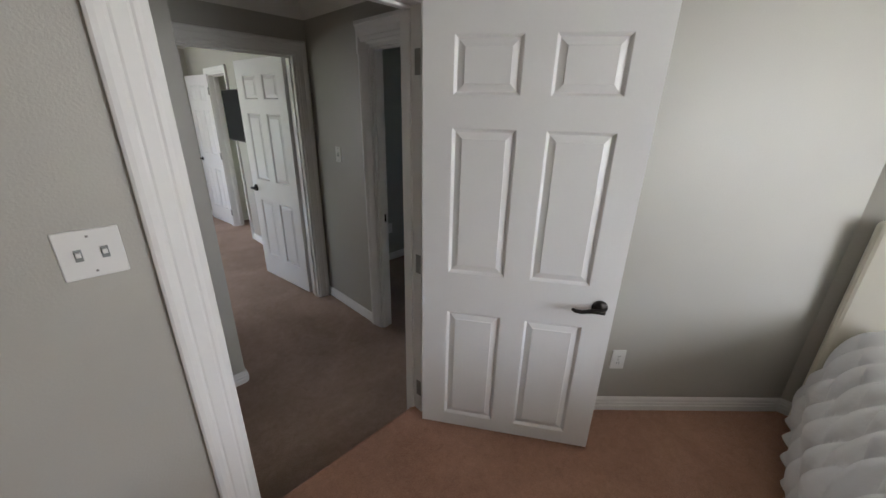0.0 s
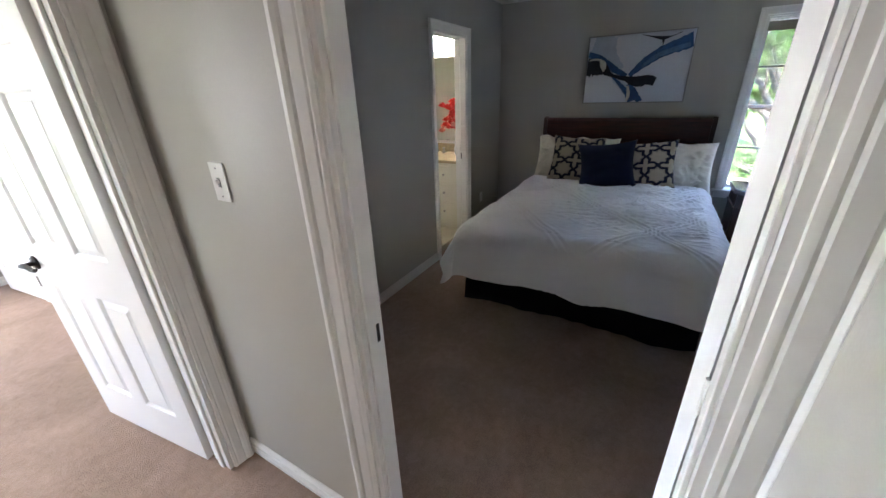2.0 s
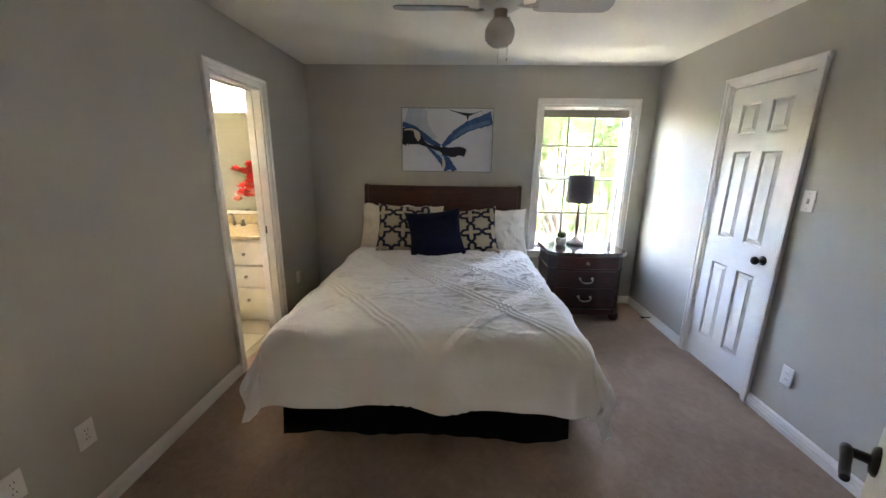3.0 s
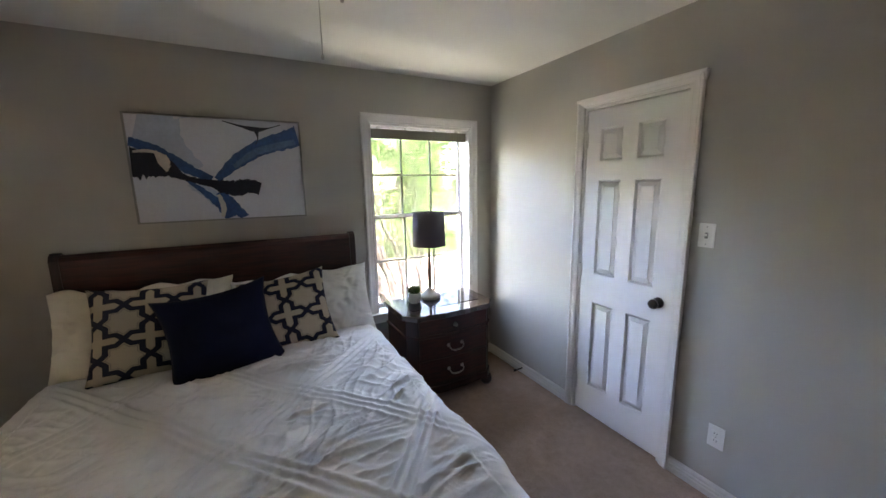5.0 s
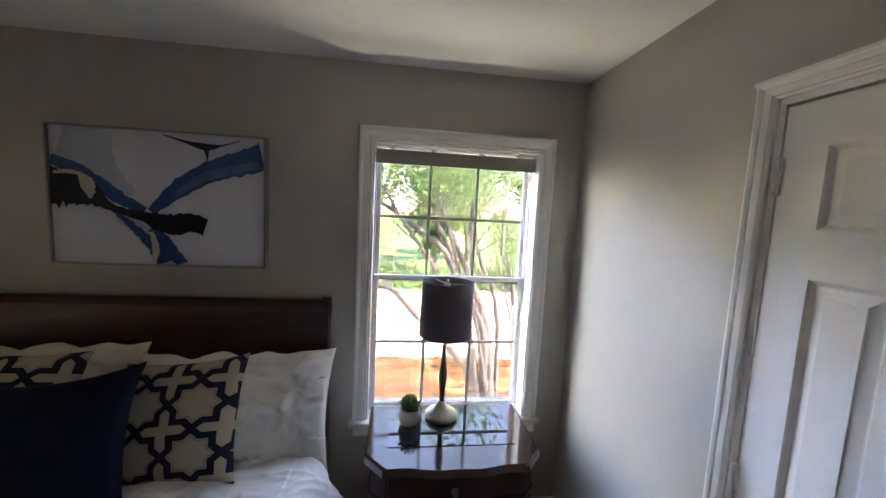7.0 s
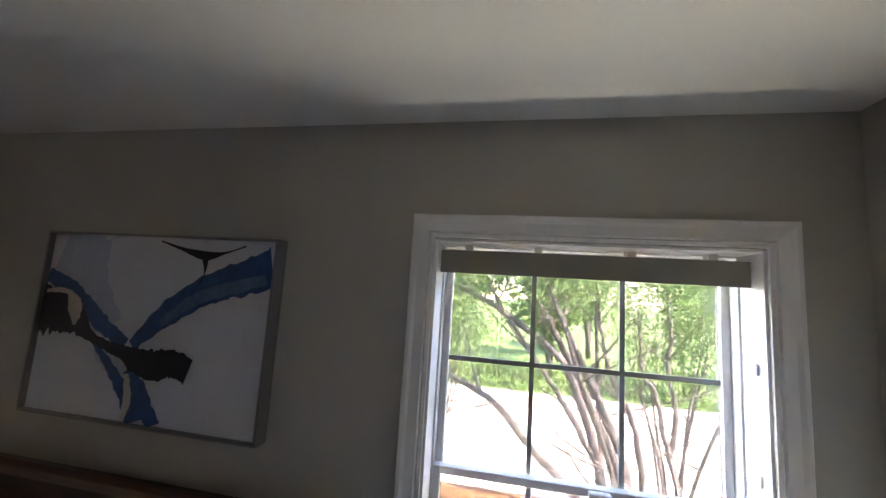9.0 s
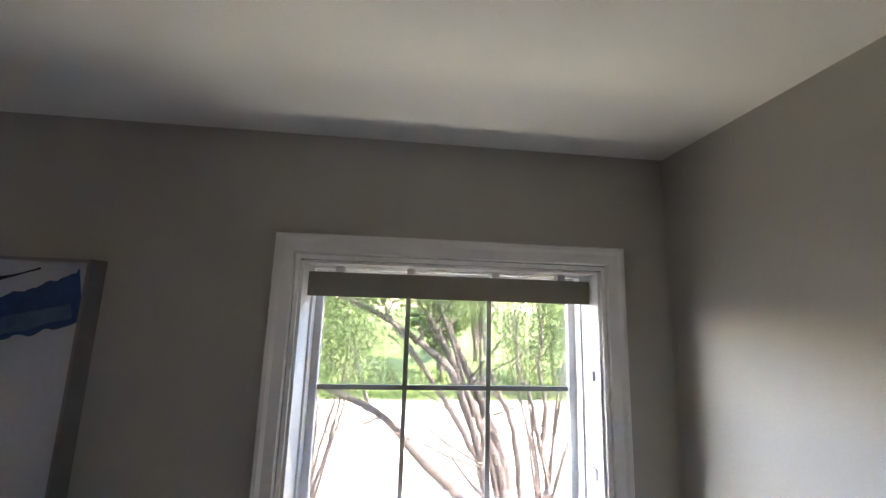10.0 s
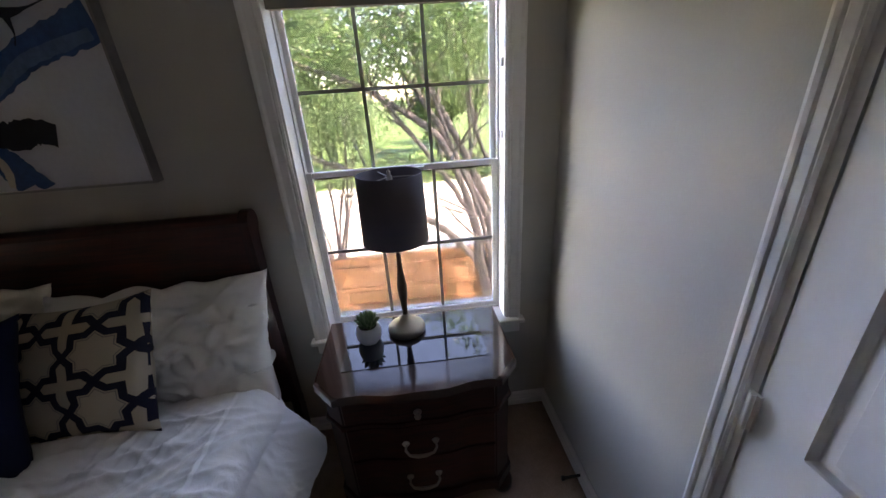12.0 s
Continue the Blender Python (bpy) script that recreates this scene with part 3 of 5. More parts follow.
head_cap("trim_cap_bedroom", facing(1.19, 0, -90), -2.245, -1.315, DT + 0.018)
head_cap("trim_cap_closet", facing(0, -0.165, 180), -4.043, -3.316, 2.05, 0.42)
for k, y in enumerate((1.272, 2.262)):
    tagged(obj(f"trim_block_{k + 1}", cuboid(1.162, 1.1895, y, y + 0.032, 2.0, 2.172, bevel=0.008), TRIM), "white rounded block at the end of a door cap", "door casing", kind="structure")


def cove(name, p, q, z, label):
    """Sloped plaster strip between wall and ceiling; the room lies to the right of the way from p to q."""
    p, q = Vector((*p, z)), Vector((*q, z))
    d = (q - p).normalized()
    out = Vector((d.y, -d.x, 0))
    bm = bmesh.new()
    ends = []
    for e in (p, q):
        ends.append([bm.verts.new(e + o) for o in (out * 0.001, out * 0.012, out * 0.075 + Vector((0, 0, 0.129)), out * 0.001 + Vector((0, 0, 0.129)))])
    for i in range(4):
        bm.faces.new((ends[0][i], ends[0][(i + 1) % 4], ends[1][(i + 1) % 4], ends[1][i]))
    for e in ends:
        bm.faces.new(e)
    tagged(obj(name, bm, CEIL), label, "ceiling", kind="structure")


cove("ceiling_cove_north", (0.18, 3.0), (1.19, 3.0), 2.28, "white sloped cove under the hall ceiling")
cove("ceiling_cove_east", (1.19, 3.0), (1.19, 1.30), 2.28, "white sloped cove under the hall ceiling")

# ---- doors ----
door("door_1", (0.703, 1.152), -56.8, 0.815, "white six-panel door standing open with a dark bronze lever", flip=False, cut=0.152)
door("door_2", (1.288, 1.392), -46, 0.80, "white six-panel door swung open with a dark bronze lever", flip=True, hinge_mat=TRIM)
door("door_3", (3.982, -0.203), 180, 0.596, "closed white six-panel closet door with a dark knob", "knob", h=2.003, sides=(1,))
door("door_4", (1.075, 3.135), 97, 0.78, "white six-panel door standing open with a dark lever", flip=True)
door("door_5", (1.235, 5.855), 97, 0.70, "white six-panel closet door standing open with a dark knob", "knob")
door("door_6", (-0.212, 2.283), 180, 0.575, "closed white six-panel hall closet door", "knob", hinge_mat=TRIM, sides=(-1,))
door("door_7", (3.528, 3.418), 97, 0.575, "white six-panel bathroom door standing open", "lever", h=1.99)


# ---- window of the main bedroom ----
def sash(parent, y0, y1, z0, z1, x, name):
    """One sash with stiles, rails, two uprights and one cross bar, and its panes."""
    bm = bmesh.new()
    f = 0.024
    box(bm, x, x + 0.03, y0, y0 + f, z0, z1, 0.003)
    box(bm, x, x + 0.03, y1 - f, y1, z0, z1, 0.003)
    box(bm, x, x + 0.03, y0 + f, y1 - f, z0, z0 + f, 0.003)
    box(bm, x, x + 0.03, y0 + f, y1 - f, z1 - f, z1, 0.003)
    s = part(name, bm, VINYL, parent)
    gy0, gy1, gz0, gz1 = y0 + f, y1 - f, z0 + f, z1 - f
    w = (gy1 - gy0) / 3
    for k in (1, 2):
        part("muntin", cuboid(x + 0.008, x + 0.02, gy0 + k * w - 0.007, gy0 + k * w + 0.007, gz0, gz1), MUNTIN, s)
    zc = (gz0 + gz1) / 2
    part("muntin", cuboid(x + 0.0085, x + 0.0195, gy0, gy1, zc - 0.007, zc + 0.007), MUNTIN, s)
    p = part("pane", cuboid(x + 0.012, x + 0.016, gy0, gy1, gz0, gz1), GLASS, s)
    p.visible_shadow = False
    return s


win = empty("window_1", pose(5.12, 0.49, 0.575), "white double-hung window with dark muntins", "window", kind="structure")


def keep(ob, parent):
    ob.parent = parent
    ob.matrix_parent_inverse = parent.matrix_world.inverted()
    return ob


def wpart(name, bm, mat, parent=None, label=""):
    ob = obj(name, bm, mat)
    if label:
        ob["label"] = label
    return keep(ob, parent or win)


bpy.context.view_layer.update()
up = sash(None, 0.071, 0.912, 1.315, 2.03, 5.162, "upper_sash")
lo = sash(None, 0.071, 0.912, 0.595, 1.355, 5.128, "lower_sash")
for s_ in (up, lo):
    keep(s_, win)
bm = bmesh.new()
for a in ((5.122, 5.218, 0.058, 0.072, 0.585, 2.045), (5.122, 5.218, 0.911, 0.925, 0.585, 2.045), (5.122, 5.218, 0.072, 0.911, 2.029, 2.045), (5.122, 5.218, 0.072, 0.911, 0.577, 0.596)):
    box(bm, *a)
wpart("window_frame", bm, VINYL)
bm = bmesh.new()
for a in ((5.02, 5.1215, 0.058, 0.066, 0.585, 2.04), (5.02, 5.1215, 0.917, 0.925, 0.585, 2.04), (5.02, 5.1215, 0.066, 0.917, 2.034, 2.042)):
    box(bm, *a)
wpart("window_reveal", bm, TRIM)
wpart("window_sill", cuboid(4.975, 5.1215, -0.03, 1.012, 0.567, 0.589, bevel=0.006), TRIM)
wpart("window_apron", cuboid(5.0, 5.0195, -0.01, 0.99, 0.505, 0.566, bevel=0.004), TRIM)
SMOOTH_CASING = [(0.0, 0.0), (0.0, 0.010), (0.010, 0.013), (0.014, 0.009), (0.018, 0.016), (0.045, 0.019), (0.055, 0.024), (0.064, 0.024), (0.068, 0.02), (0.068, 0.0)]
wpart("window_casing", casing_bm(facing(5.02, 0, -90), -0.925, -0.058, 0.589, 2.045, SMOOTH_CASING), TRIM)
wpart("sash_lock", cuboid(5.106, 5.128, 0.40, 0.46, 1.335, 1.352, bevel=0.004), VINYL)
for z in (1.45, 1.72):
    wpart("blind_bracket", cuboid(5.05, 5.07, 0.066, 0.074, z, z + 0.03, bevel=0.002), PLASTIC)

bl = empty("window_blind", pose(5.1, 0.49, 1.96), "raised taupe fabric blind folded under its headrail", "blind")
bpy.context.view_layer.update()
keep(obj("headrail", cuboid(5.075, 5.12, 0.072, 0.912, 1.996, 2.012, bevel=0.003), VINYL), bl)
for y in (0.15, 0.36, 0.62, 0.83):
    keep(obj("mounting_clip", cuboid(5.082, 5.112, y - 0.012, y + 0.012, 2.0125, 2.0335), PLASTIC), bl)
keep(obj("valance", cuboid(5.062, 5.066, 0.07, 0.913, 1.944, 2.014, bevel=0.001), BLIND), bl)
for k in range(4):
    keep(obj("fabric_fold", cuboid(5.083 - 0.003 * k, 5.088 - 0.003 * k + 0.022, 0.07, 0.913, 1.962 + 0.010 * k, 1.9955, bevel=0.003), BLIND), bl)
keep(obj("bottom_rail", cuboid(5.070, 5.112, 0.07, 0.913, 1.948, 1.961, bevel=0.003), BLIND), bl)


# ---- bed ----
BX0, BX1, BY0, BY1 = 2.83, 4.88, 1.14, 2.68
bed = empty("bed", pose(3.9, 1.91, 0), "dark cherry sleigh bed with a black fabric base", "bed")
bpy.context.view_layer.update()


def sleigh(y0, y1, grow=0.0):
    bm = bmesh.new()
    front = [(4.930, 0.30), (4.930, 0.80), (4.926, 0.95), (4.922, 1.05), (4.921, 1.13), (4.924, 1.19)]
    roll = [(4.962 + (0.040 + grow) * math.cos(radians(a)), 1.212 + (0.043 + grow) * math.sin(radians(a))) for a in (165, 135, 105, 75, 45, 15, -20, -50)]
    back = [(4.985, 1.12), (4.975, 0.9), (4.972, 0.30)]
    pts = [(x - (grow if i < 6 else 0), z) for i, (x, z) in enumerate(front + roll + back)]
    a = [bm.verts.new((x, y0, z)) for x, z in pts]
    b = [bm.verts.new((x, y1, z)) for x, z in pts]
    for i in range(len(pts)):
        j = (i + 1) % len(pts)
        bm.faces.new((a[i], a[j], b[j], b[i]))
    bm.faces.new(a)
    bm.faces.new(b[::-1])
    return bm


keep(obj("headboard_panel", sleigh(1.145, 2.675), CHERRY), bed)
for y in (1.108, 2.675):
    bm = sleigh(y, y + 0.037, 0.012)
    box(bm, 4.918, 4.985, y, y + 0.037, 0.0, 0.30, 0.004)
    keep(obj("headboard_post", bm, CHERRY_V), bed)
bm = bmesh.new()
box(bm, 2.86, 4.9, 1.16, 2.66, 0.10, 0.36, 0.03, 3)
keep(obj("box_base", bm, BLACK), bed)
keep(obj("mattress", cuboid(2.85, 4.9, 1.15, 2.67, 0.36, 0.62, bevel=0.05, seg=3), LINEN), bed)
for x in (2.98, 4.7):
    for y in (1.26, 2.56):
        keep(obj("leg", cuboid(x - 0.04, x + 0.04, y - 0.04, y + 0.04, 0, 0.12, bevel=0.006), BLACK), bed)
# loose black skirt with an uneven hem
bm = bmesh.new()
n = 70
rows = []
for k, z in enumerate((0.34, 0.24, 0.15, 0.0)):
    row = []
    for i in range(n + 1):
        y = 1.15 + 1.52 * i / n
        hem = 0.085 + 0.05 * noise.noise((y * 4.0, 3.1, 0)) + 0.02 * noise.noise((y * 11, 7.7, 0))
        zz = z if k < 3 else max(0.02, hem)
        row.append(bm.verts.new((2.852 - 0.012 * k + 0.012 * noise.noise((y * 9, zz * 5, 2)), y, zz)))
    rows.append(row)
for a, b in zip(rows, rows[1:]):
    for i in range(n):
        bm.faces.new((a[i], a[i + 1], b[i + 1], b[i]))
skirt = obj("base_skirt", bm, BLACK, True)
skirt.modifiers.new("solid", "SOLIDIFY").thickness = 0.006
keep(skirt, bed)


# crossing bands of pintucks on the comforter: slope and offset in its own plane
BANDS = ((-0.92, 0.22), (-1.30, 1.0), (-0.92, -0.70), (1.15, 1.31), (1.15, 1.92), (1.20, 2.93))


def duvet():
    """White comforter: flat on the mattress, rolled over the edges and hanging, with pintuck bands and creases."""
    bm = bmesh.new()
    top, R = 0.668, 0.12
    x_head, x_foot = 4.66, 2.80
    y_lo, y_hi = 1.10, 2.72
    hang_f, hang_s = 0.335, 0.35
    nx, ny = 360, 450
    ux = np.linspace(0, (x_head - x_foot) + hang_f, nx)
    vy = np.linspace(-hang_s, (y_hi - y_lo) + hang_s, ny)
    Lx, Ly = x_head - x_foot, y_hi - y_lo

    def over(d, flare):
        """Distance past an edge to (outward, downward)."""
        if d <= 0:
            return 0.0, 0.0
        arc = R * math.pi / 2
        if d < arc:
            a = d / R
            return R * math.sin(a), R * (1 - math.cos(a))
        e = d - arc
        return R + e * math.sin(flare), R + e * math.cos(flare)

    grid = []
    for u in ux:
        row = []
        for v in vy:
            du = u - Lx + 0.10
            dv0, dv1 = -v + 0.07, v - Ly + 0.07
            corner = max(0.0, du) * max(0.0, max(dv0, dv1))
            fx, dx = over(du, 0.22 + 0.1 * min(1, max(0, max(dv0, dv1)) * 3))
            s0, d0 = over(dv0, 0.56 - 0.1 * min(1, max(0, du) * 3))
            s1, d1 = over(dv1, 0.56 - 0.1 * min(1, max(0, du) * 3))
            x = x_head - min(u, Lx - 0.10) - fx
            y = y_lo + min(max(v, 0.07), Ly - 0.07) - s0 + s1
            z = top - max(dx, d0, d1) - 0.42 * min(dx, max(d0, d1))
            pull = 0.16 * min(fx, max(s0, s1))
            x += pull
            y += pull * (1 if s0 > s1 else -1)
            flat = 1.0 if max(du, dv0, dv1) < 0 else 0.6
            p = Vector((u, v, 0))
            # broad puffiness, creases drawn between the tuck bands, small rumples
            h = 0.024 * noise.noise(p * 2.3) + 0.010 * noise.noise(p * 5.0 + Vector((4, 1, 0)))
            # crossing bands of pintucks
            mask = 0.0
            for slope, off in BANDS:
                cc = (u + slope * v - off) / math.hypot(1, slope) + 0.012 * noise.noise(p * 2.7)
                if abs(cc) < 0.1:
                    mask = max(mask, math.exp(-(cc / 0.062) ** 4))
                    for tuck in (-0.036, 0.0, 0.036):
                        q = (cc - tuck) / 0.0105
                        if abs(q) < 3:
                            h += 0.009 * math.exp(-q * q)
            h += 0.009 * mask
            w = p + 0.075 * Vector((noise.noise(p * 3.4), noise.noise(p * 3.4 + Vector((9, 0, 0))), 0))
            head = min(1.0, max(0.0, (1.62 - u) / 0.5))
            window = 0.30 + 0.70 * min(1.0, max(0.0, 1.25 - v) / 0.6)
            for ang, acr, alo, amp_, ph in ((1.40, 15, 1.3, 0.030, 0.5), (1.05, 13, 1.5, 0.028, 4.5), (1.80, 16, 1.6, 0.026, 8.5), (0.70, 10, 1.6, 0.018, 12.5),
                                           (1.25, 22, 1.9, 0.016, 16.5), (2.05, 20, 2.1, 0.012, 21.5), (0.45, 18, 2.1, 0.009, 26.5)):
                ca, sa = math.cos(ang), math.sin(ang)
                al, ac = w.x * ca + w.y * sa, -w.x * sa + w.y * ca
                ridge = 1 - abs(noise.noise(Vector((al * alo, ac * acr, ph)))) * 2.8
                patch = max(0.0, 0.45 + 0.9 * noise.noise(Vector((u * 2.0, v * 2.0, ph + 20))))
                h += amp_ * max(0, ridge) ** 2.2 * patch * (0.17 + 0.95 * head * window) * min(1.0, 0.12 + u * 2.2) * (1 - 0.8 * mask)
            if max(du, dv0, dv1) > 0:
                # soft vertical folds in the hanging cloth
                side = max(dv0, dv1)
                c = v if du > side else u
                amp = min(1, max(du, side) / 0.25)
                f = 0.020 * amp * math.sin(c * 11 + 2 * noise.noise(Vector((c * 3, 1, 0))))
                if du > side:
                    x -= f
                    z += 0.03 * amp * noise.noise(Vector((c * 2.2, 8, 0)))
                else:
                    y += f * (1 if dv1 > 0 else -1)
                    z += 0.05 * amp * noise.noise(Vector((c * 2.0, 5 if dv1 > 0 else 6, 0)))
            if u < 0.02:
                h -= 0.02
            row.append(bm.verts.new((x, y, max(z + h * flat, 0.10))))
        grid.append(row)
    for i in range(nx - 1):
        for j in range(ny - 1):
            bm.faces.new((grid[i][j], grid[i + 1][j], grid[i + 1][j + 1], grid[i][j + 1]))
    ob = obj("comforter", bm, RUMPLED, True)
    sol = ob.modifiers.new("solid", "SOLIDIFY")
    sol.thickness, sol.offset = 0.018, -1
    return tagged(ob, "rumpled white comforter with crossing pintuck bands over the bed", "comforter")


duvet()
# folded sheet end at the head
tagged(obj("fitted_sheet", cuboid(4.45, 4.9, 1.13, 2.69, 0.60, 0.655, bevel=0.026, seg=4), LINEN, True), "smooth white sheet over the head of the mattress", "sheet")


def pillow_bm(w, h, d, tucks=False, pinch=0.06, seed=0):
    """Cushion in its x-z plane with pointed corners; y is its depth."""
    bm = bmesh.new()
    n = 76 if tucks else 34
    for s in (-1, 1):
        g = []
        for i in range(n + 1):
            row = []
            for j in range(n + 1):
                a, b = -1 + 2 * i / n, -1 + 2 * j / n
                rim = max(0.0, 1 - a * a) * max(0.0, 1 - b * b)
                e = rim ** (0.50 if tucks else 0.44)
                px = a * w / 2 * (1 - pinch * (1 - b * b) * abs(a))
                pz = b * h / 2 * (1 - pinch * (1 - a * a) * abs(b))
                th = d / 2 * e * (1 + 0.16 * noise.noise((a * 1.7 + seed, b * 1.7, s)))
                wob = 0.014 * e * noise.noise((a * 3 + seed, b * 3, s * 3.0))
                if tucks:
                    k = 2.6
                    q = Vector((a * 1.6 + 0.16 * noise.noise((a * 3 + seed, b * 3, 5)), b + 0.16 * noise.noise((a * 3, b * 3 + seed, 9)), 0))
                    u, v = (q.x + q.y) * k / 2, (q.x - q.y) * k / 2
                    tu, tv = abs(u - round(u)), abs(v - round(v))
                    th += rim ** 0.3 * (0.018 * min(1, min(tu, tv) * 3.0) - 0.014)
                    for fr, am, z_ in ((3.2, 0.020, 1.0), (7.0, 0.007, 4.0)):
                        ridge = 1 - abs(noise.noise((q.x * fr + seed * 3, q.y * fr, z_))) * 2.6
                        th += am * rim ** 0.3 * max(-0.3, ridge)
                    pz += 0.040 * (1 - rim) * noise.noise((a * 3.2 + seed, b * 1.2, 7)) * (abs(b) > 0.5)
                row.append(bm.verts.new((px, s * th + wob, pz)))
            g.append(row)
        for i in range(n):
            for j in range(n):
                f = (g[i][j], g[i + 1][j], g[i + 1][j + 1], g[i][j + 1])
                bm.faces.new(f if s < 0 else f[::-1])
    bmesh.ops.remove_doubles(bm, verts=bm.verts, dist=0.0006)
    return bm


def pillow(name, w, h, d, mat, m, label, group="", tucks=False, seed=0, pinch=0.06):
    ob = obj(name, pillow_bm(w, h, d, tucks, pinch, seed), mat, True)
    ob.matrix_world = m
    return tagged(ob, label, "pillow", group)


# pillows lean on the headboard, facing -x (their local -y)
def lean(x, y, z, back, yaw=0, roll=0):
    return pose(x, y, z, 0, 0, -90 + yaw) @ pose(0, 0, 0, back, 0, 0) @ pose(0, 0, 0, 0, roll, 0)


pillow("pillow", 0.84, 0.50, 0.27, CREAM, lean(4.79, 2.31, 0.832, -25, 3, 1), "white pintucked pillow sham leaning on the headboard", "pillows on the bed", True, 1)
pillow("pillow", 0.86, 0.50, 0.27, LINEN, lean(4.765, 1.485, 0.803, -25, -3, -2), "white pintucked pillow sham leaning on the headboard", "pillows on the bed", True, 2)
pillow("pillow", 0.52, 0.50, 0.16, LATTICE, lean(4.62, 2.27, 0.865, -28, 6, 3), "beige cushion printed with a navy star-and-cross lattice", "pillows on the bed", seed=3, pinch=0.10)
pillow("pillow", 0.50, 0.47, 0.15, LATTICE, lean(4.60, 1.615, 0.855, -30, -8, -8), "beige cushion printed with a navy star-and-cross lattice", "pillows on the bed", seed=4, pinch=0.10)
pillow("pillow", 0.54, 0.50, 0.18, NAVY, lean(4.45, 1.95, 0.85, -32, 4, -7), "plain navy velvet cushion in front of the others", "pillows on the bed", seed=5, pinch=0.15)

# ---- nightstand ----
ns = empty("nightstand", pose(4.74, 0.515, 0), "dark cherry three-drawer nightstand with a glass-inset top", "nightstand")
bpy.context.view_layer.update()


def serpentine(y0, y1, x_back, x_front, cant, wave, grow, n=26):
    """Plan outline: straight back, canted front corners and a waved front."""
    pts = [(x_back, y0 - grow), (x_back, y1 + grow), (x_front + cant, y1 + grow)]
    f0, f1 = y1 - cant + grow * 0.4, y0 + cant - grow * 0.4
    for i in range(n + 1):
        t = i / n
        pts.append((x_front - grow - wave * math.sin(math.pi * t) ** 2 + wave * 0.35 * math.sin(3 * math.pi * t) ** 2, f0 + (f1 - f0) * t))
    pts.append((x_front + cant, y0 - grow))
    return pts


def prism(outline, z0, z1, bevel=0.0):
    bm = bmesh.new()
    a = [bm.verts.new((x, y, z0)) for x, y in outline]
    b = [bm.verts.new((x, y, z1)) for x, y in outline]
    n = len(outline)
    for i in range(n):
        bm.faces.new((a[i], a[(i + 1) % n], b[(i + 1) % n], b[i]))
    bm.faces.new(a[::-1])
    t = bm.faces.new(b)
    if bevel:
        bmesh.ops.bevel(bm, geom=[e for e in bm.edges if all(abs(v.co.z - z1) < 1e-5 for v in e.verts)], offset=bevel, segments=3, profile=0.5, affect="EDGES")
    return bm


NY0, NY1, NXB, NXF = 0.164, 0.866, 4.968, 4.525
keep(obj("carcass", prism(serpentine(NY0, NY1, NXB, NXF, 0.06, 0.018, 0.0), 0.13, 0.655), CHERRY_V), ns)
keep(obj("plinth", prism(serpentine(NY0, NY1, NXB, NXF, 0.06, 0.018, 0.014), 0.075, 0.129, 0.008), CHERRY), ns)
keep(obj("waist_moulding", prism(serpentine(NY0, NY1, NXB, NXF, 0.06, 0.018, 0.012), 0.515, 0.532, 0.006), CHERRY), ns)
keep(obj("tabletop", prism(serpentine(NY0, NY1, NXB + 0.005, NXF, 0.06, 0.022, 0.03), 0.656, 0.694, 0.012), CHERRY_TOP), ns)
for y in (NY0 + 0.03, NY1 - 0.03):
    for x in (NXF + 0.045, NXB - 0.04):
        keep(obj("foot", lathe([(0.0, 0.0), (0.03, 0.0), (0.045, 0.02), (0.047, 0.05), (0.038, 0.076), (0.0, 0.076)], 14, None, Matrix.Translation((x, y, 0))), CHERRY, True), ns)
gl = keep(obj("glass_inset", cuboid(4.625, 4.925, 0.235, 0.80, 0.6945, 0.6975), SMOKED, False), ns)
for z0, z1, kind in ((0.54, 0.645, "knob"), (0.355, 0.508, "bail"), (0.16, 0.34, "bail")):
    out = serpentine(NY0 + 0.075, NY1 - 0.075, NXF + 0.02, NXF - 0.004, 0.0, 0.018, 0.006)
    dr = obj("drawer", prism(out, z0, z1, 0.004), CHERRY)
    keep(dr, ns)
    zc, yc = (z0 + z1) / 2, 0.525
    if kind == "knob":
        hb = lathe([(0.0, 0.0), (0.016, 0.0), (0.007, 0.006), (0.006, 0.014), (0.013, 0.02), (0.011, 0.026), (0.0, 0.028)], 14, None, Matrix.Translation((4.488, yc, zc)) @ Matrix.Rotation(radians(-90), 4, "Y"))
    else:
        hb = tube([(4.480, yc - 0.055, zc + 0.012), (4.462, yc - 0.058, zc + 0.006), (4.456, yc - 0.045, zc - 0.014), (4.454, yc - 0.015, zc - 0.022), (4.454, yc + 0.015, zc - 0.022), (4.456, yc + 0.045, zc - 0.014), (4.462, yc + 0.058, zc + 0.006), (4.480, yc + 0.055, zc + 0.012)], [0.004, 0.005, 0.005, 0.007, 0.007, 0.005, 0.005, 0.004], 8)
        for s in (-1, 1):
            lathe([(0.0, 0.0), (0.014, 0.0), (0.012, 0.005), (0.0, 0.008)], 12, hb, Matrix.Translation((4.487, yc + s * 0.056, zc + 0.012)) @ Matrix.Rotation(radians(-90), 4, "Y"))
    bpy.context.view_layer.update()
    h_ob = keep(obj("drawer_pull", hb, NICKEL, True), dr)

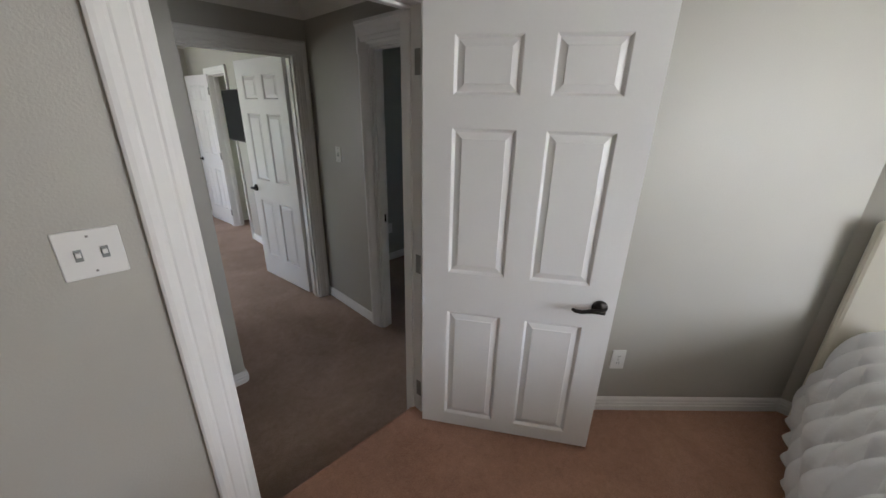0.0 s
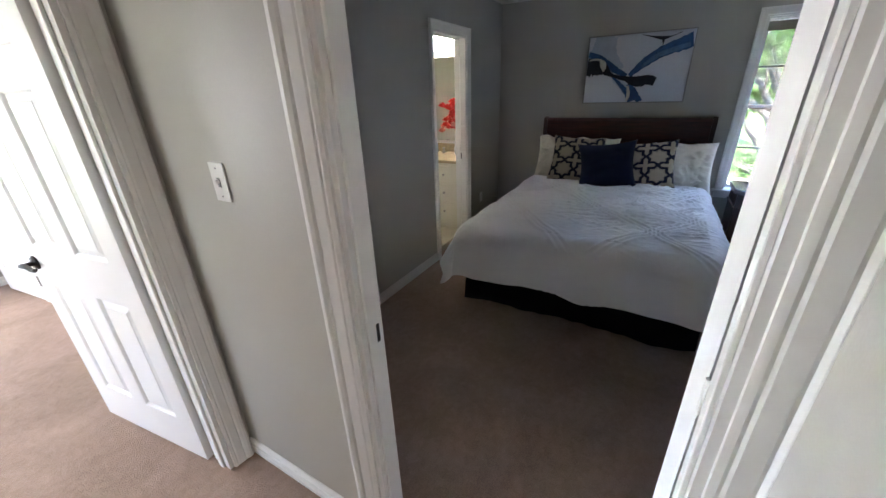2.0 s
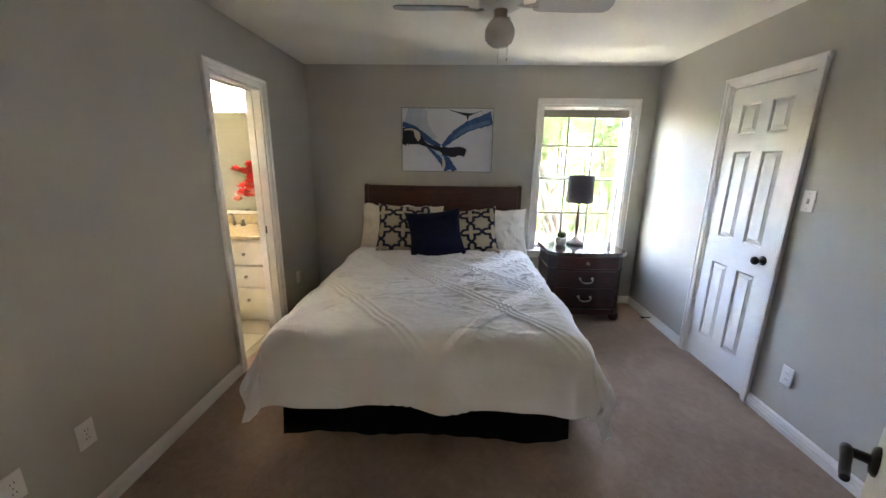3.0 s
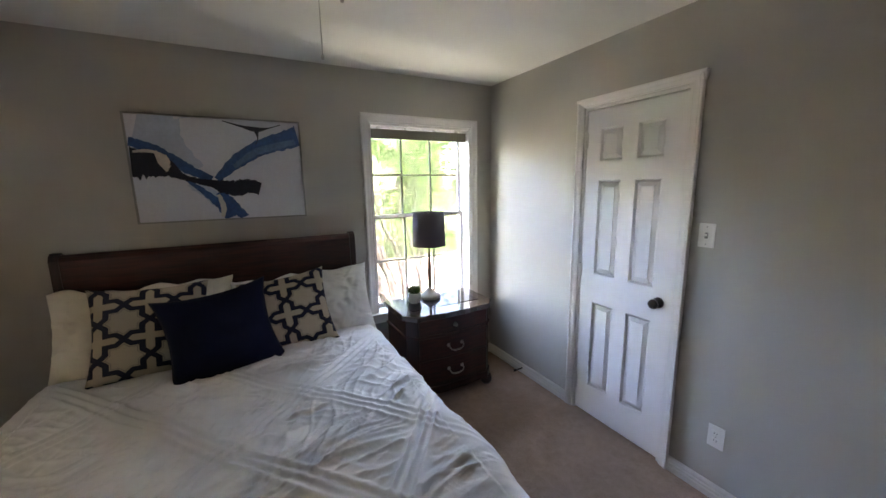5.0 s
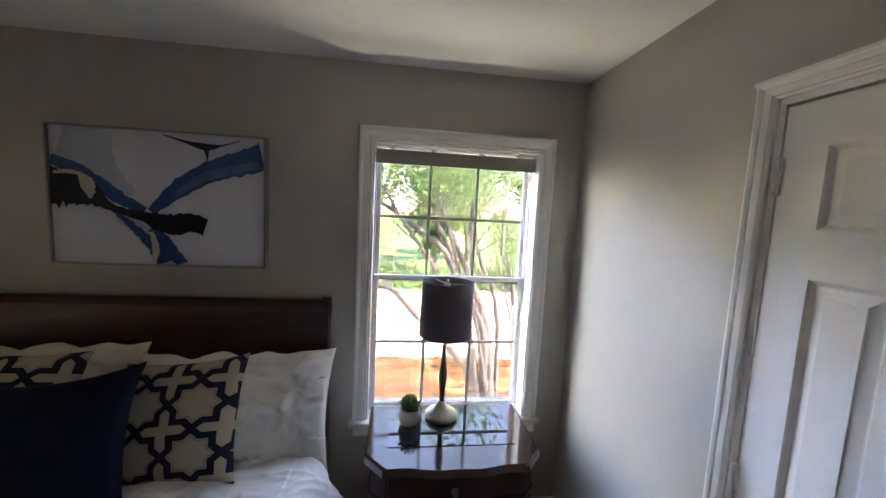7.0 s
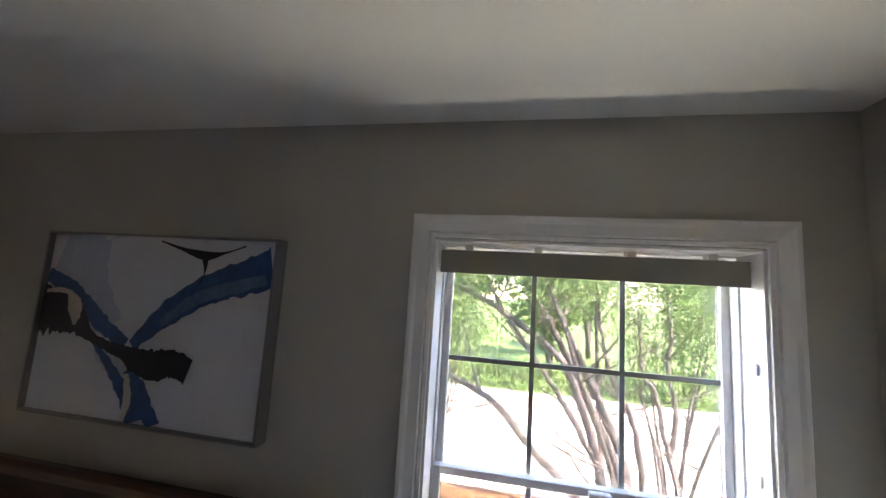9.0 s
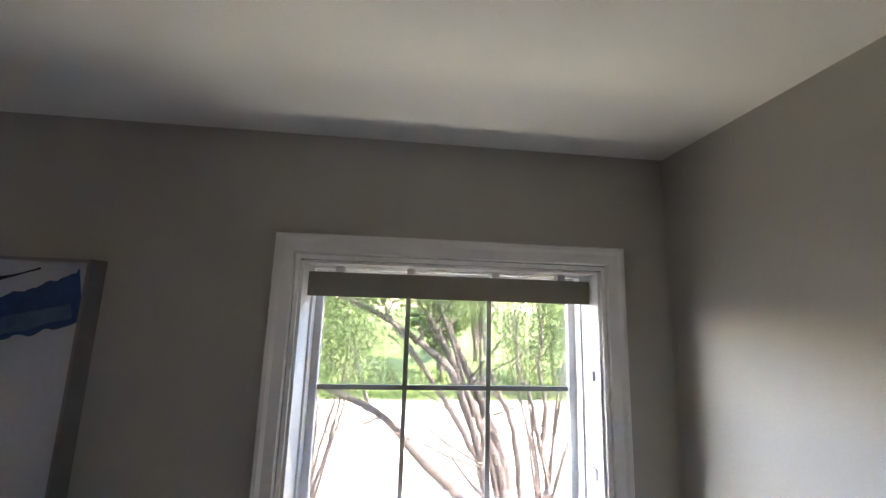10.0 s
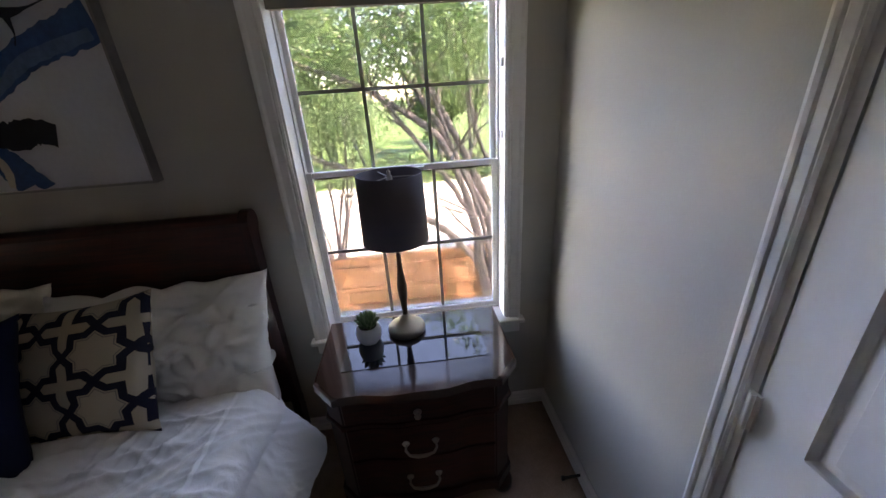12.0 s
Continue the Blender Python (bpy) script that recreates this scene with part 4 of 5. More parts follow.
# ---- lamp and plant on the nightstand ----
LX, LY, LZ = 4.845, 0.545, 0.6985
lampo = empty("table_lamp", pose(LX, LY, LZ), "table lamp with a bronze turned base and a charcoal drum shade", "lamp")
part("base", lathe([(0.0, 0.0), (0.074, 0.0), (0.080, 0.006), (0.081, 0.018), (0.077, 0.026), (0.066, 0.034), (0.05, 0.044), (0.03, 0.06), (0.018, 0.076), (0.013, 0.085), (0.0, 0.085)], 28), NICKEL, lampo, "brushed metal stepped foot", True)
part("stem", lathe([(0.0, 0.085), (0.011, 0.085), (0.013, 0.13), (0.019, 0.19), (0.020, 0.22), (0.013, 0.28), (0.008, 0.34), (0.011, 0.36), (0.007, 0.37), (0.007, 0.44), (0.0, 0.44)], 20), material("bronze_stem", (0.10, 0.07, 0.055), 0.35, 0.15, 30, 90, 0.05, metal=0.8), lampo, "", True)
bm = bmesh.new()
prof = [(0.128, 0.425), (0.121, 0.685), (0.119, 0.685), (0.126, 0.425)]
N = 48
rings = [[bm.verts.new((r * math.cos(2 * math.pi * i / N), r * math.sin(2 * math.pi * i / N), z)) for i in range(N)] for r, z in prof]
for k in range(4):
    a, b = rings[k], rings[(k + 1) % 4]
    for i in range(N):
        bm.faces.new((a[i], a[(i + 1) % N], b[(i + 1) % N], b[i]))
part("shade", bm, SHADE, lampo, "charcoal fabric drum shade", True)
bm = bmesh.new()
for k in range(3):
    a = 2 * math.pi * k / 3 + 0.4
    tube([(0, 0, 0.672), (0.119 * math.cos(a), 0.119 * math.sin(a), 0.672)], 0.002, 6, bm)
part("spider", bm, NICKEL, lampo)
part("finial", lathe([(0.0, 0.66), (0.012, 0.66), (0.012, 0.675), (0.006, 0.68), (0.008, 0.69), (0.0, 0.70)], 12), NICKEL, lampo, "", True)
part("bulb", lathe([(0.0, 0.44), (0.013, 0.44), (0.015, 0.47), (0.028, 0.51), (0.03, 0.54), (0.02, 0.565), (0.0, 0.572)], 16), FROST, lampo, "", True)

plant = empty("potted_succulent", pose(4.80, 0.702, LZ) @ Matrix.Scale(1.22, 4), "small green succulent in a white ceramic pot", "plant")
part("pot", lathe([(0.0, 0.0), (0.03, 0.0), (0.041, 0.015), (0.044, 0.035), (0.039, 0.058), (0.034, 0.064), (0.030, 0.060), (0.0, 0.056)], 24), POT, plant, "", True)
part("soil", lathe([(0.0, 0.056), (0.031, 0.056), (0.03, 0.062), (0.0, 0.065)], 16), SOIL, plant)
rnd = random.Random(4)
for k in range(26):
    a, tilt, ln = k * 2.4, 0.15 + 0.85 * (k / 26), 0.055 - 0.015 * (k / 26)
    d = Vector((math.cos(a) * math.sin(tilt), math.sin(a) * math.sin(tilt), math.cos(tilt)))
    base = Vector((math.cos(a) * 0.012, math.sin(a) * 0.012, 0.06))
    part("leaf", tube([base, base + d * ln * 0.35, base + d * ln * 0.7, base + d * ln], [0.004, 0.0075, 0.006, 0.0008], 6), SUCC, plant, "", True)

# ---- painting ----
PY0, PY1, PZ0, PZ1 = 1.415, 2.332, 1.395, 2.014
pic = empty("painting", pose(5.0, (PY0 + PY1) / 2, (PZ0 + PZ1) / 2), "abstract blue, navy and white painting in a thin silver frame", "painting")
bpy.context.view_layer.update()
keep(obj("canvas", cuboid(4.985, 5.015, PY0 + 0.008, PY1 - 0.008, PZ0 + 0.008, PZ1 - 0.008), CANVAS), pic)
bm = bmesh.new()
for a in ((PY0, PY0 + 0.008, PZ0, PZ1), (PY1 - 0.008, PY1, PZ0, PZ1), (PY0 + 0.008, PY1 - 0.008, PZ0, PZ0 + 0.008), (PY0 + 0.008, PY1 - 0.008, PZ1 - 0.008, PZ1)):
    box(bm, 4.968, 5.0185, a[0], a[1], a[2], a[3])
keep(obj("picture_frame", bm, SILVER), pic)
layer = [0]


def stroke(mat, pts, rough=0.02, seed=0):
    """A brush mark: (across, down, width) in shares of the canvas, smoothly joined, with ragged edges."""
    layer[0] += 1
    W, H = PY1 - PY0 - 0.016, PZ1 - PZ0 - 0.016
    x = 4.985 - 0.0007 * layer[0]
    P = [Vector(p) for p in pts]
    fine = []
    for i in range(len(P) - 1):
        p0, p1, p2, p3 = P[max(i - 1, 0)], P[i], P[i + 1], P[min(i + 2, len(P) - 1)]
        for k in range(14):
            t = k / 14
            fine.append(0.5 * ((2 * p1) + (p2 - p0) * t + (2 * p0 - 5 * p1 + 4 * p2 - p3) * t * t + (3 * p1 - p0 - 3 * p2 + p3) * t ** 3))
    fine.append(P[-1])
    bm = bmesh.new()
    prev = None
    for i, p in enumerate(fine):
        q, r = fine[max(i - 1, 0)], fine[min(i + 1, len(fine) - 1)]
        d = Vector(((r.x - q.x) * W, (r.y - q.y) * H))
        d = d.normalized() if d.length else Vector((1, 0))
        nrm = Vector((-d.y, d.x))
        pair = []
        for s in (-1, 1):
            wd = max(0.002, p.z * H / 2 * (1 + rough * 10 * noise.noise((i * 0.35, s * 3.0, seed))) + rough * 0.25 * noise.noise((i * 1.3, s * 7.0, seed)) * H)
            yy = min(max(p.x * W + nrm.x * s * wd, 0.0), W)
            zz = min(max(p.y * H + nrm.y * s * wd, 0.0), H)
            pair.append(bm.verts.new((x, PY1 - 0.008 - yy, PZ1 - 0.008 - zz)))
        if prev:
            bm.faces.new((prev[0], prev[1], pair[1], pair[0]))
        prev = pair
    keep(obj("paint_mark", bm, mat), pic)


stroke(P_PALE, [(0.0, 0.12, 0.5), (0.12, 0.2, 0.55), (0.26, 0.3, 0.55), (0.34, 0.5, 0.3)], 0.03, 1)
stroke(CANVAS, [(0.32, 0.0, 0.12), (0.36, 0.2, 0.22), (0.42, 0.45, 0.1)], 0.02, 2)
stroke(P_PALE, [(0.30, 0.62, 0.10), (0.42, 0.78, 0.12), (0.52, 0.99, 0.10)], 0.03, 3)
stroke(P_BLUE, [(0.0, 0.24, 0.08), (0.14, 0.33, 0.10), (0.27, 0.47, 0.10), (0.42, 0.60, 0.07)], 0.03, 4)
stroke(P_BLUE, [(0.45, 0.60, 0.06), (0.58, 0.42, 0.13), (0.74, 0.27, 0.16), (0.9, 0.19, 0.19), (1.0, 0.13, 0.21)], 0.02, 5)
stroke(P_MID, [(0.56, 0.47, 0.04), (0.72, 0.31, 0.07), (0.97, 0.20, 0.06)], 0.03, 6)
stroke(P_BLUE, [(0.28, 0.60, 0.03), (0.38, 0.74, 0.06), (0.46, 0.87, 0.09), (0.53, 1.0, 0.15)], 0.03, 7)
stroke(P_BLUE, [(0.46, 0.72, 0.10), (0.53, 0.87, 0.10), (0.60, 1.0, 0.08)], 0.03, 8)
stroke(P_CREAM, [(0.45, 0.75, 0.03), (0.47, 0.88, 0.05), (0.46, 0.98, 0.03)], 0.03, 9)
stroke(P_NAVY, [(0.0, 0.44, 0.27), (0.09, 0.45, 0.25), (0.18, 0.49, 0.17), (0.26, 0.57, 0.06), (0.36, 0.62, 0.06), (0.48, 0.66, 0.10)], 0.03, 10)
stroke(P_NAVY, [(0.44, 0.66, 0.10), (0.55, 0.69, 0.16), (0.64, 0.67, 0.14), (0.71, 0.70, 0.13)], 0.03, 11)
stroke(P_CREAM, [(0.13, 0.33, 0.02), (0.17, 0.42, 0.10), (0.18, 0.52, 0.02)], 0.03, 12)
stroke(P_CREAM, [(0.02, 0.34, 0.02), (0.1, 0.33, 0.03), (0.16, 0.36, 0.02)], 0.02, 13)
stroke(P_NAVY, [(0.52, 0.02, 0.008), (0.62, 0.06, 0.02), (0.72, 0.09, 0.05), (0.8, 0.07, 0.012), (0.88, 0.03, 0.008)], 0.01, 14)
stroke(P_NAVY, [(0.72, 0.09, 0.05), (0.725, 0.18, 0.01), (0.71, 0.24, 0.006)], 0.01, 15)

# ---- ceiling fan ----
FX, FY = 3.33, 1.555
fan = empty("ceiling_fan", pose(FX, FY, 2.41) @ Matrix.Diagonal((1, 1, 0.87, 1)), "white ceiling fan with grey blades and a frosted globe light", "ceiling fan")
part("canopy", lathe([(0.0, -0.0005), (0.075, -0.0005), (0.07, -0.03), (0.03, -0.045), (0.0, -0.045)], 24), FANWHITE, fan, "", True)
part("motor_housing", lathe([(0.0, -0.04), (0.06, -0.045), (0.105, -0.06), (0.118, -0.085), (0.115, -0.115), (0.085, -0.135), (0.045, -0.145), (0.0, -0.145)], 32), FANWHITE, fan, "", True)
part("light_collar", lathe([(0.0, -0.145), (0.036, -0.145), (0.034, -0.185), (0.045, -0.20), (0.0, -0.20)], 20), NICKEL, fan, "", True)
part("globe", lathe([(0.0, -0.195), (0.043, -0.195), (0.062, -0.215), (0.077, -0.25), (0.078, -0.285), (0.066, -0.32), (0.04, -0.342), (0.0, -0.35)], 28), FROST, fan, "frosted glass globe", True)
for k in range(4):
    a = radians(-89 + 90 * k)
    rot = Matrix.Rotation(a, 4, "Z") @ Matrix.Rotation(radians(-12), 4, "X")
    bm = bmesh.new()
    out = [(0.17, -0.045), (0.20, -0.058), (0.40, -0.066), (0.54, -0.062), (0.565, -0.04), (0.57, 0.0), (0.565, 0.04), (0.54, 0.062), (0.40, 0.066), (0.20, 0.058), (0.17, 0.045)]
    lo_, hi_ = [bm.verts.new((x, y, -0.130)) for x, y in out], [bm.verts.new((x, y, -0.124)) for x, y in out]
    bm.faces.new(lo_[::-1])
    bm.faces.new(hi_)
    for i in range(len(out)):
        bm.faces.new((lo_[i], lo_[(i + 1) % len(out)], hi_[(i + 1) % len(out)], hi_[i]))
    for v in bm.verts:
        v.co = rot @ v.co
    b_ = part("blade", bm, BLADE, fan)
    br = tube([(0.08, 0, -0.128), (0.12, 0.0, -0.138), (0.19, 0.02, -0.133)], [0.009, 0.008, 0.006], 8)
    tube([(0.12, 0.0, -0.138), (0.19, -0.02, -0.133)], [0.008, 0.006], 8, br)
    for v in br.verts:
        v.co = rot @ v.co
    part("blade_bracket", br, NICKEL, b_)
for dx, dy, ln in ((0.05, 0.0, 0.56), (-0.03, -0.04, 0.43)):
    bm = tube([(dx, dy, -0.19), (dx, dy, -ln + 0.012)], 0.0013, 6)
    lathe([(0.0, -ln), (0.004, -ln), (0.005, -ln + 0.008), (0.002, -ln + 0.016), (0.0, -ln + 0.016)], 8, bm, Matrix.Translation((dx, dy, 0)))
    part("pull_chain", bm, NICKEL, fan)


# ---- switches, outlets, strike plates, door stop ----
def plate(name, m, kind, label):
    """Wall plate: local x across, z up, -y out of the wall."""
    root = empty(name, m, label, "outlet" if kind == "outlet" else "light switch")
    w = 0.115 if kind == "double" else 0.072
    part("cover_plate", cuboid(-w / 2, w / 2, -0.006, -0.0005, -0.058, 0.058, bevel=0.003), PLASTIC, root)
    if kind == "outlet":
        for z in (-0.02, 0.02):
            part("socket", cuboid(-0.016, 0.016, -0.008, -0.0061, z - 0.013, z + 0.013, bevel=0.001), PLASTIC, root)
            for dx in (-0.006, 0.006):
                part("slot", cuboid(dx - 0.001, dx + 0.001, -0.0088, -0.0081, z - 0.003, z + 0.006), SLOT, root)
    else:
        for dx in ((-0.023, 0.023) if kind == "double" else (0.0,)):
            part("toggle_frame", cuboid(dx - 0.007, dx + 0.007, -0.0072, -0.0061, -0.014, 0.014), MUNTIN, root)
            tg = part("toggle", cuboid(dx - 0.0045, dx + 0.0045, -0.018, -0.0073, -0.002, 0.009, bevel=0.001), PLASTIC, root)
    for z in (-0.042, 0.042) if kind != "outlet" else (0.0,):
        part("screw", lathe([(0, 0), (0.003, 0), (0.003, 0.001), (0, 0.0012)], 8, None, Matrix.Translation((0, -0.0061, z)) @ Matrix.Rotation(radians(90), 4, "X")), HINGE, root)
    return root


plate("light_switch", facing(3.243, -0.165, 180) @ pose(0, 0, 1.326), "single", "white toggle light switch on the wall")
plate("light_switch", facing(-0.322, 1.18, 0) @ pose(0, 0, 1.35), "double", "white double toggle light switch beside the door")
plate("light_switch", facing(1.19, 2.652, -90) @ pose(0, 0, 1.34), "single", "white toggle light switch on the hall wall")
plate("light_switch", facing(0.18, 2.72, 90) @ pose(0, 0, 1.34), "single", "white toggle light switch on the hall stub wall")
plate("outlet", facing(3.105, -0.165, 180) @ pose(0, 0, 0.335), "outlet", "white wall outlet above the baseboard")
plate("outlet", facing(2.40, 3.29, 0) @ pose(0, 0, 0.39), "outlet", "white wall outlet above the baseboard")
plate("outlet", facing(2.14, 3.29, 0) @ pose(0, 0, 0.39), "outlet", "white wall outlet above the baseboard")
plate("outlet", facing(4.49, 3.29, 0) @ pose(0, 0, 0.39), "outlet", "white wall outlet above the baseboard")
plate("outlet", facing(0.71, 6.75, 0) @ pose(0, 0, 0.35), "outlet", "white wall outlet above the baseboard")
plate("outlet", facing(0.82, 6.75, 0) @ pose(0, 0, 0.35), "outlet", "white wall outlet above the baseboard")
plate("outlet", pose(1.457, 0.483, 0.485, 0, 0, -45), "outlet", "white wall outlet low on the wall")
for nm, a in (("strike_plate_bedroom", (1.235, 1.262, 2.1685, 2.1715, 0.89, 0.95)), ("strike_plate_room_a", (-0.1035, -0.1005, 1.19, 1.215, 0.90, 0.96)), ("strike_plate_bath", (4.0985, 4.1015, 3.34, 3.37, 0.90, 0.96))):
    tagged(obj(nm, cuboid(*a), BRONZE), "dark bronze strike plate in the jamb", "strike plate", kind="structure")
for k, z in enumerate((0.306, 1.015, 1.845)):
    tagged(obj(f"hinge_leaf_room_a_{k + 1}", cuboid(0.7065, 0.7095, 1.183, 1.213, z - 0.045, z + 0.045), HINGE), "dull metal hinge leaf on the jamb", "hinge", kind="structure")
for k, z in enumerate((0.215, 1.015, 1.845)):
    hb = lathe([(0.0, -0.045), (0.0055, -0.045), (0.0055, 0.045), (0.0, 0.045)], 10, None, Matrix.Translation((3.985, -0.156, z)))
    box(hb, 3.972, 3.998, -0.1655, -0.1595, z - 0.045, z + 0.045)
    tagged(obj(f"hinge_closet_{k + 1}", hb, PLASTIC), "painted white hinge on the closet jamb", "hinge", kind="structure")
bm = tube([(4.53, -0.15, 0.05), (4.53, -0.075, 0.048)], [0.006, 0.006], 8)
lathe([(0, 0), (0.01, 0), (0.01, 0.014), (0, 0.014)], 10, bm, Matrix.Translation((4.53, -0.065, 0.048)) @ Matrix.Rotation(radians(90), 4, "X"))
tagged(obj("door_stop", bm, BRONZE), "dark spring door stop on the baseboard", "door stop")

# ---- far room: television, window ----
tv = empty("television", pose(1.2, 4.56, 1.55), "black flat television mounted on the wall", "television")
bpy.context.view_layer.update()
keep(obj("screen", cuboid(1.14, 1.145, 4.10, 5.04, 1.31, 1.83), TV), tv)
keep(obj("bezel", cuboid(1.1455, 1.18, 4.09, 5.05, 1.295, 1.84, bevel=0.004), SLOT), tv)
keep(obj("wall_mount", cuboid(1.1805, 1.2495, 4.4, 4.7, 1.45, 1.7), SLOT), tv)
w2 = empty("window_2", pose(0, 6.8, 0.19), "tall white window with thin muntins", "window", kind="structure")
bpy.context.view_layer.update()
bm = bmesh.new()
for a in ((-0.45, -0.41, 0.19, 2.06), (0.38, 0.42, 0.19, 2.06), (-0.41, 0.38, 2.02, 2.06), (-0.41, 0.38, 0.19, 0.23), (-0.41, 0.38, 1.06, 1.10)):
    box(bm, a[0], a[1], 6.80, 6.84, a[2], a[3])
keep(obj("window_frame", bm, VINYL), w2)
for z in (1.42, 1.74):
    keep(obj("muntin", cuboid(-0.41, 0.38, 6.815, 6.825, z, z + 0.012), VINYL), w2)
keep(obj("window_casing", casing_bm(facing(0, 6.75, 0), -0.45, 0.42, 0.19, 2.06), TRIM), w2)
keep(obj("window_sill", cuboid(-0.54, 0.51, 6.70, 6.80, 0.165, 0.189, bevel=0.005), TRIM), w2)
keep(obj("window_apron", cuboid(-0.52, 0.49, 6.73, 6.749, 0.10, 0.164), TRIM), w2)

# glass in the far room's window, and the plain windows behind the walk
pn = keep(obj("pane", cuboid(-0.41, 0.38, 6.818, 6.822, 0.23, 2.02), GLASS), w2)
pn.visible_shadow = False


def plain_window(name, m, w, z0, z1, depth):
    """Simple two-light window: local x along the wall, y through it."""
    root = empty(name, m, "plain white two-light window", "window", kind="structure")
    bm = bmesh.new()
    for a in ((-w / 2, -w / 2 + 0.04, z0, z1), (w / 2 - 0.04, w / 2, z0, z1), (-w / 2 + 0.04, w / 2 - 0.04, z0, z0 + 0.04), (-w / 2 + 0.04, w / 2 - 0.04, z1 - 0.04, z1), (-0.02, 0.02, z0 + 0.04, z1 - 0.04)):
        box(bm, a[0], a[1], depth, depth + 0.04, a[2], a[3])
    part("window_frame", bm, VINYL, root)
    for s in (-1, 1):
        x0, x1 = sorted((s * 0.021, s * (w / 2 - 0.041)))
        part("pane", cuboid(x0, x1, depth + 0.018, depth + 0.022, z0 + 0.041, z1 - 0.041), GLASS, root)


plain_window("window_3", pose(1.1, -2.70, 0, 0, 0, 180), 1.32, 0.95, 2.2, 0.07)
plain_window("window_4", pose(-2.3, 5.0, 0, 0, 0, 90), 1.6, 0.65, 2.05, 0.07)

# ---- return-air grille low on the hall stub wall ----
gr = empty("air_grille", pose(0.18, 2.62, 0.33), "cream metal return-air grille low on the hall wall", "vent")
bpy.context.view_layer.update()
bm = bmesh.new()
for a in ((2.38, 2.86, 0.10, 0.125), (2.38, 2.86, 0.535, 0.56), (2.38, 2.405, 0.125, 0.535), (2.835, 2.86, 0.125, 0.535)):
    box(bm, 0.1805, 0.19, a[0], a[1], a[2], a[3], 0.002, 1)
keep(obj("grille_frame", bm, YELLOWED), gr)
sl = obj("slat", cuboid(-0.004, 0.004, -0.214, 0.214, -0.001, 0.001), YELLOWED)
sl.matrix_world = pose(0.185, 2.62, 0.14, 0, 40, 0)
bpy.context.view_layer.update()
keep(sl, gr)
for k in range(1, 26):
    o = new("slat", sl.data)
    o.matrix_world = pose(0.185, 2.62, 0.14 + 0.0155 * k, 0, 40, 0)
    bpy.context.view_layer.update()
    keep(o, gr)


# ---- bathroom ----
van = empty("vanity", pose(4.5, 4.0, 0), "cream painted bathroom vanity with drawers", "vanity")
bpy.context.view_layer.update()
keep(obj("cabinet_body", cuboid(4.245, 4.795, 3.43, 5.08, 0.10, 0.815), YELLOWED), van)
keep(obj("toe_kick", cuboid(4.31, 4.79, 3.45, 5.06, 0.0, 0.099), YELLOWED), van)
for y0, y1, rows in ((3.47, 3.80, ((0.14, 0.36), (0.375, 0.57), (0.585, 0.78))), (3.88, 4.30, ((0.14, 0.78),)), (4.34, 4.76, ((0.14, 0.78),))):
    for z0, z1 in rows:
        d = keep(obj("drawer" if len(rows) > 1 else "cabinet_door", cuboid(4.226, 4.2445, y0, y1, z0, z1, bevel=0.005), YELLOWED), van)
        bpy.context.view_layer.update()
        keep(obj("knob", lathe([(0, 0), (0.006, 0), (0.006, 0.012), (0.015, 0.018), (0.013, 0.026), (0, 0.029)], 12, None, Matrix.Translation((4.226, (y0 + y1) / 2 if len(rows) > 1 else y0 + 0.05, (z0 + z1) / 2)) @ Matrix.Rotation(radians(-90), 4, "Y")), NICKEL, True), d)
ct = empty("countertop", pose(4.5, 4.2, 0.82), "beige granite countertop with a backsplash", "countertop")
bpy.context.view_layer.update()
keep(obj("slab", cuboid(4.20, 4.797, 3.415, 5.095, 0.816, 0.85, bevel=0.006), GRANITE), ct)
keep(obj("backsplash", cuboid(4.775, 4.797, 3.415, 5.095, 0.851, 0.95, bevel=0.003), GRANITE), ct)
fa = empty("faucet", pose(4.68, 3.98, 0.8505), "polished nickel bathroom faucet", "faucet")
part("spout", tube([(0, 0, 0), (0, 0, 0.09), (-0.02, 0, 0.115), (-0.07, 0, 0.12), (-0.11, 0, 0.10)], [0.014, 0.012, 0.012, 0.011, 0.010], 12), NICKEL, fa, "", True)
for s in (-1, 1):
    part("tap_handle", lathe([(0, 0), (0.024, 0), (0.02, 0.03), (0.012, 0.045), (0.02, 0.055), (0.016, 0.065), (0, 0.07)], 14, None, Matrix.Translation((0, s * 0.09, 0))), NICKEL, fa, "", True)
mi = empty("bath_mirror", pose(4.79, 4.2, 1.45), "large frameless mirror over the vanity", "mirror")
bpy.context.view_layer.update()
keep(obj("mirror_glass", cuboid(4.788, 4.7985, 3.44, 5.06, 0.985, 1.93), MIRROR), mi)
keep(obj("mirror_channel", cuboid(4.782, 4.7985, 3.44, 5.06, 0.955, 0.984), TRIM), mi)
vl = empty("vanity_light", pose(4.78, 3.95, 2.08), "lit three-shade vanity light bar", "wall light")
bpy.context.view_layer.update()
keep(obj("back_plate", cuboid(4.765, 4.7985, 3.62, 4.32, 2.10, 2.17, bevel=0.006), NICKEL), vl)
for y in (3.74, 3.97, 4.20):
    keep(obj("glass_shade", lathe([(0.0, 0.10), (0.03, 0.10), (0.055, 0.07), (0.075, 0.02), (0.095, -0.05), (0.09, -0.06), (0.0, -0.03)], 20, None, Matrix.Translation((4.68, y, 2.06))), OPAL, True), vl)
    keep(obj("lamp_arm", tube([(4.765, y, 2.135), (4.70, y, 2.15), (4.68, y, 2.155)], 0.008, 8), NICKEL, True), vl)
fl = empty("flower_vase", pose(4.62, 3.66, 0.8505) @ Matrix.Scale(1.18, 4), "bunch of red flowers in a slim glass vase", "flowers")
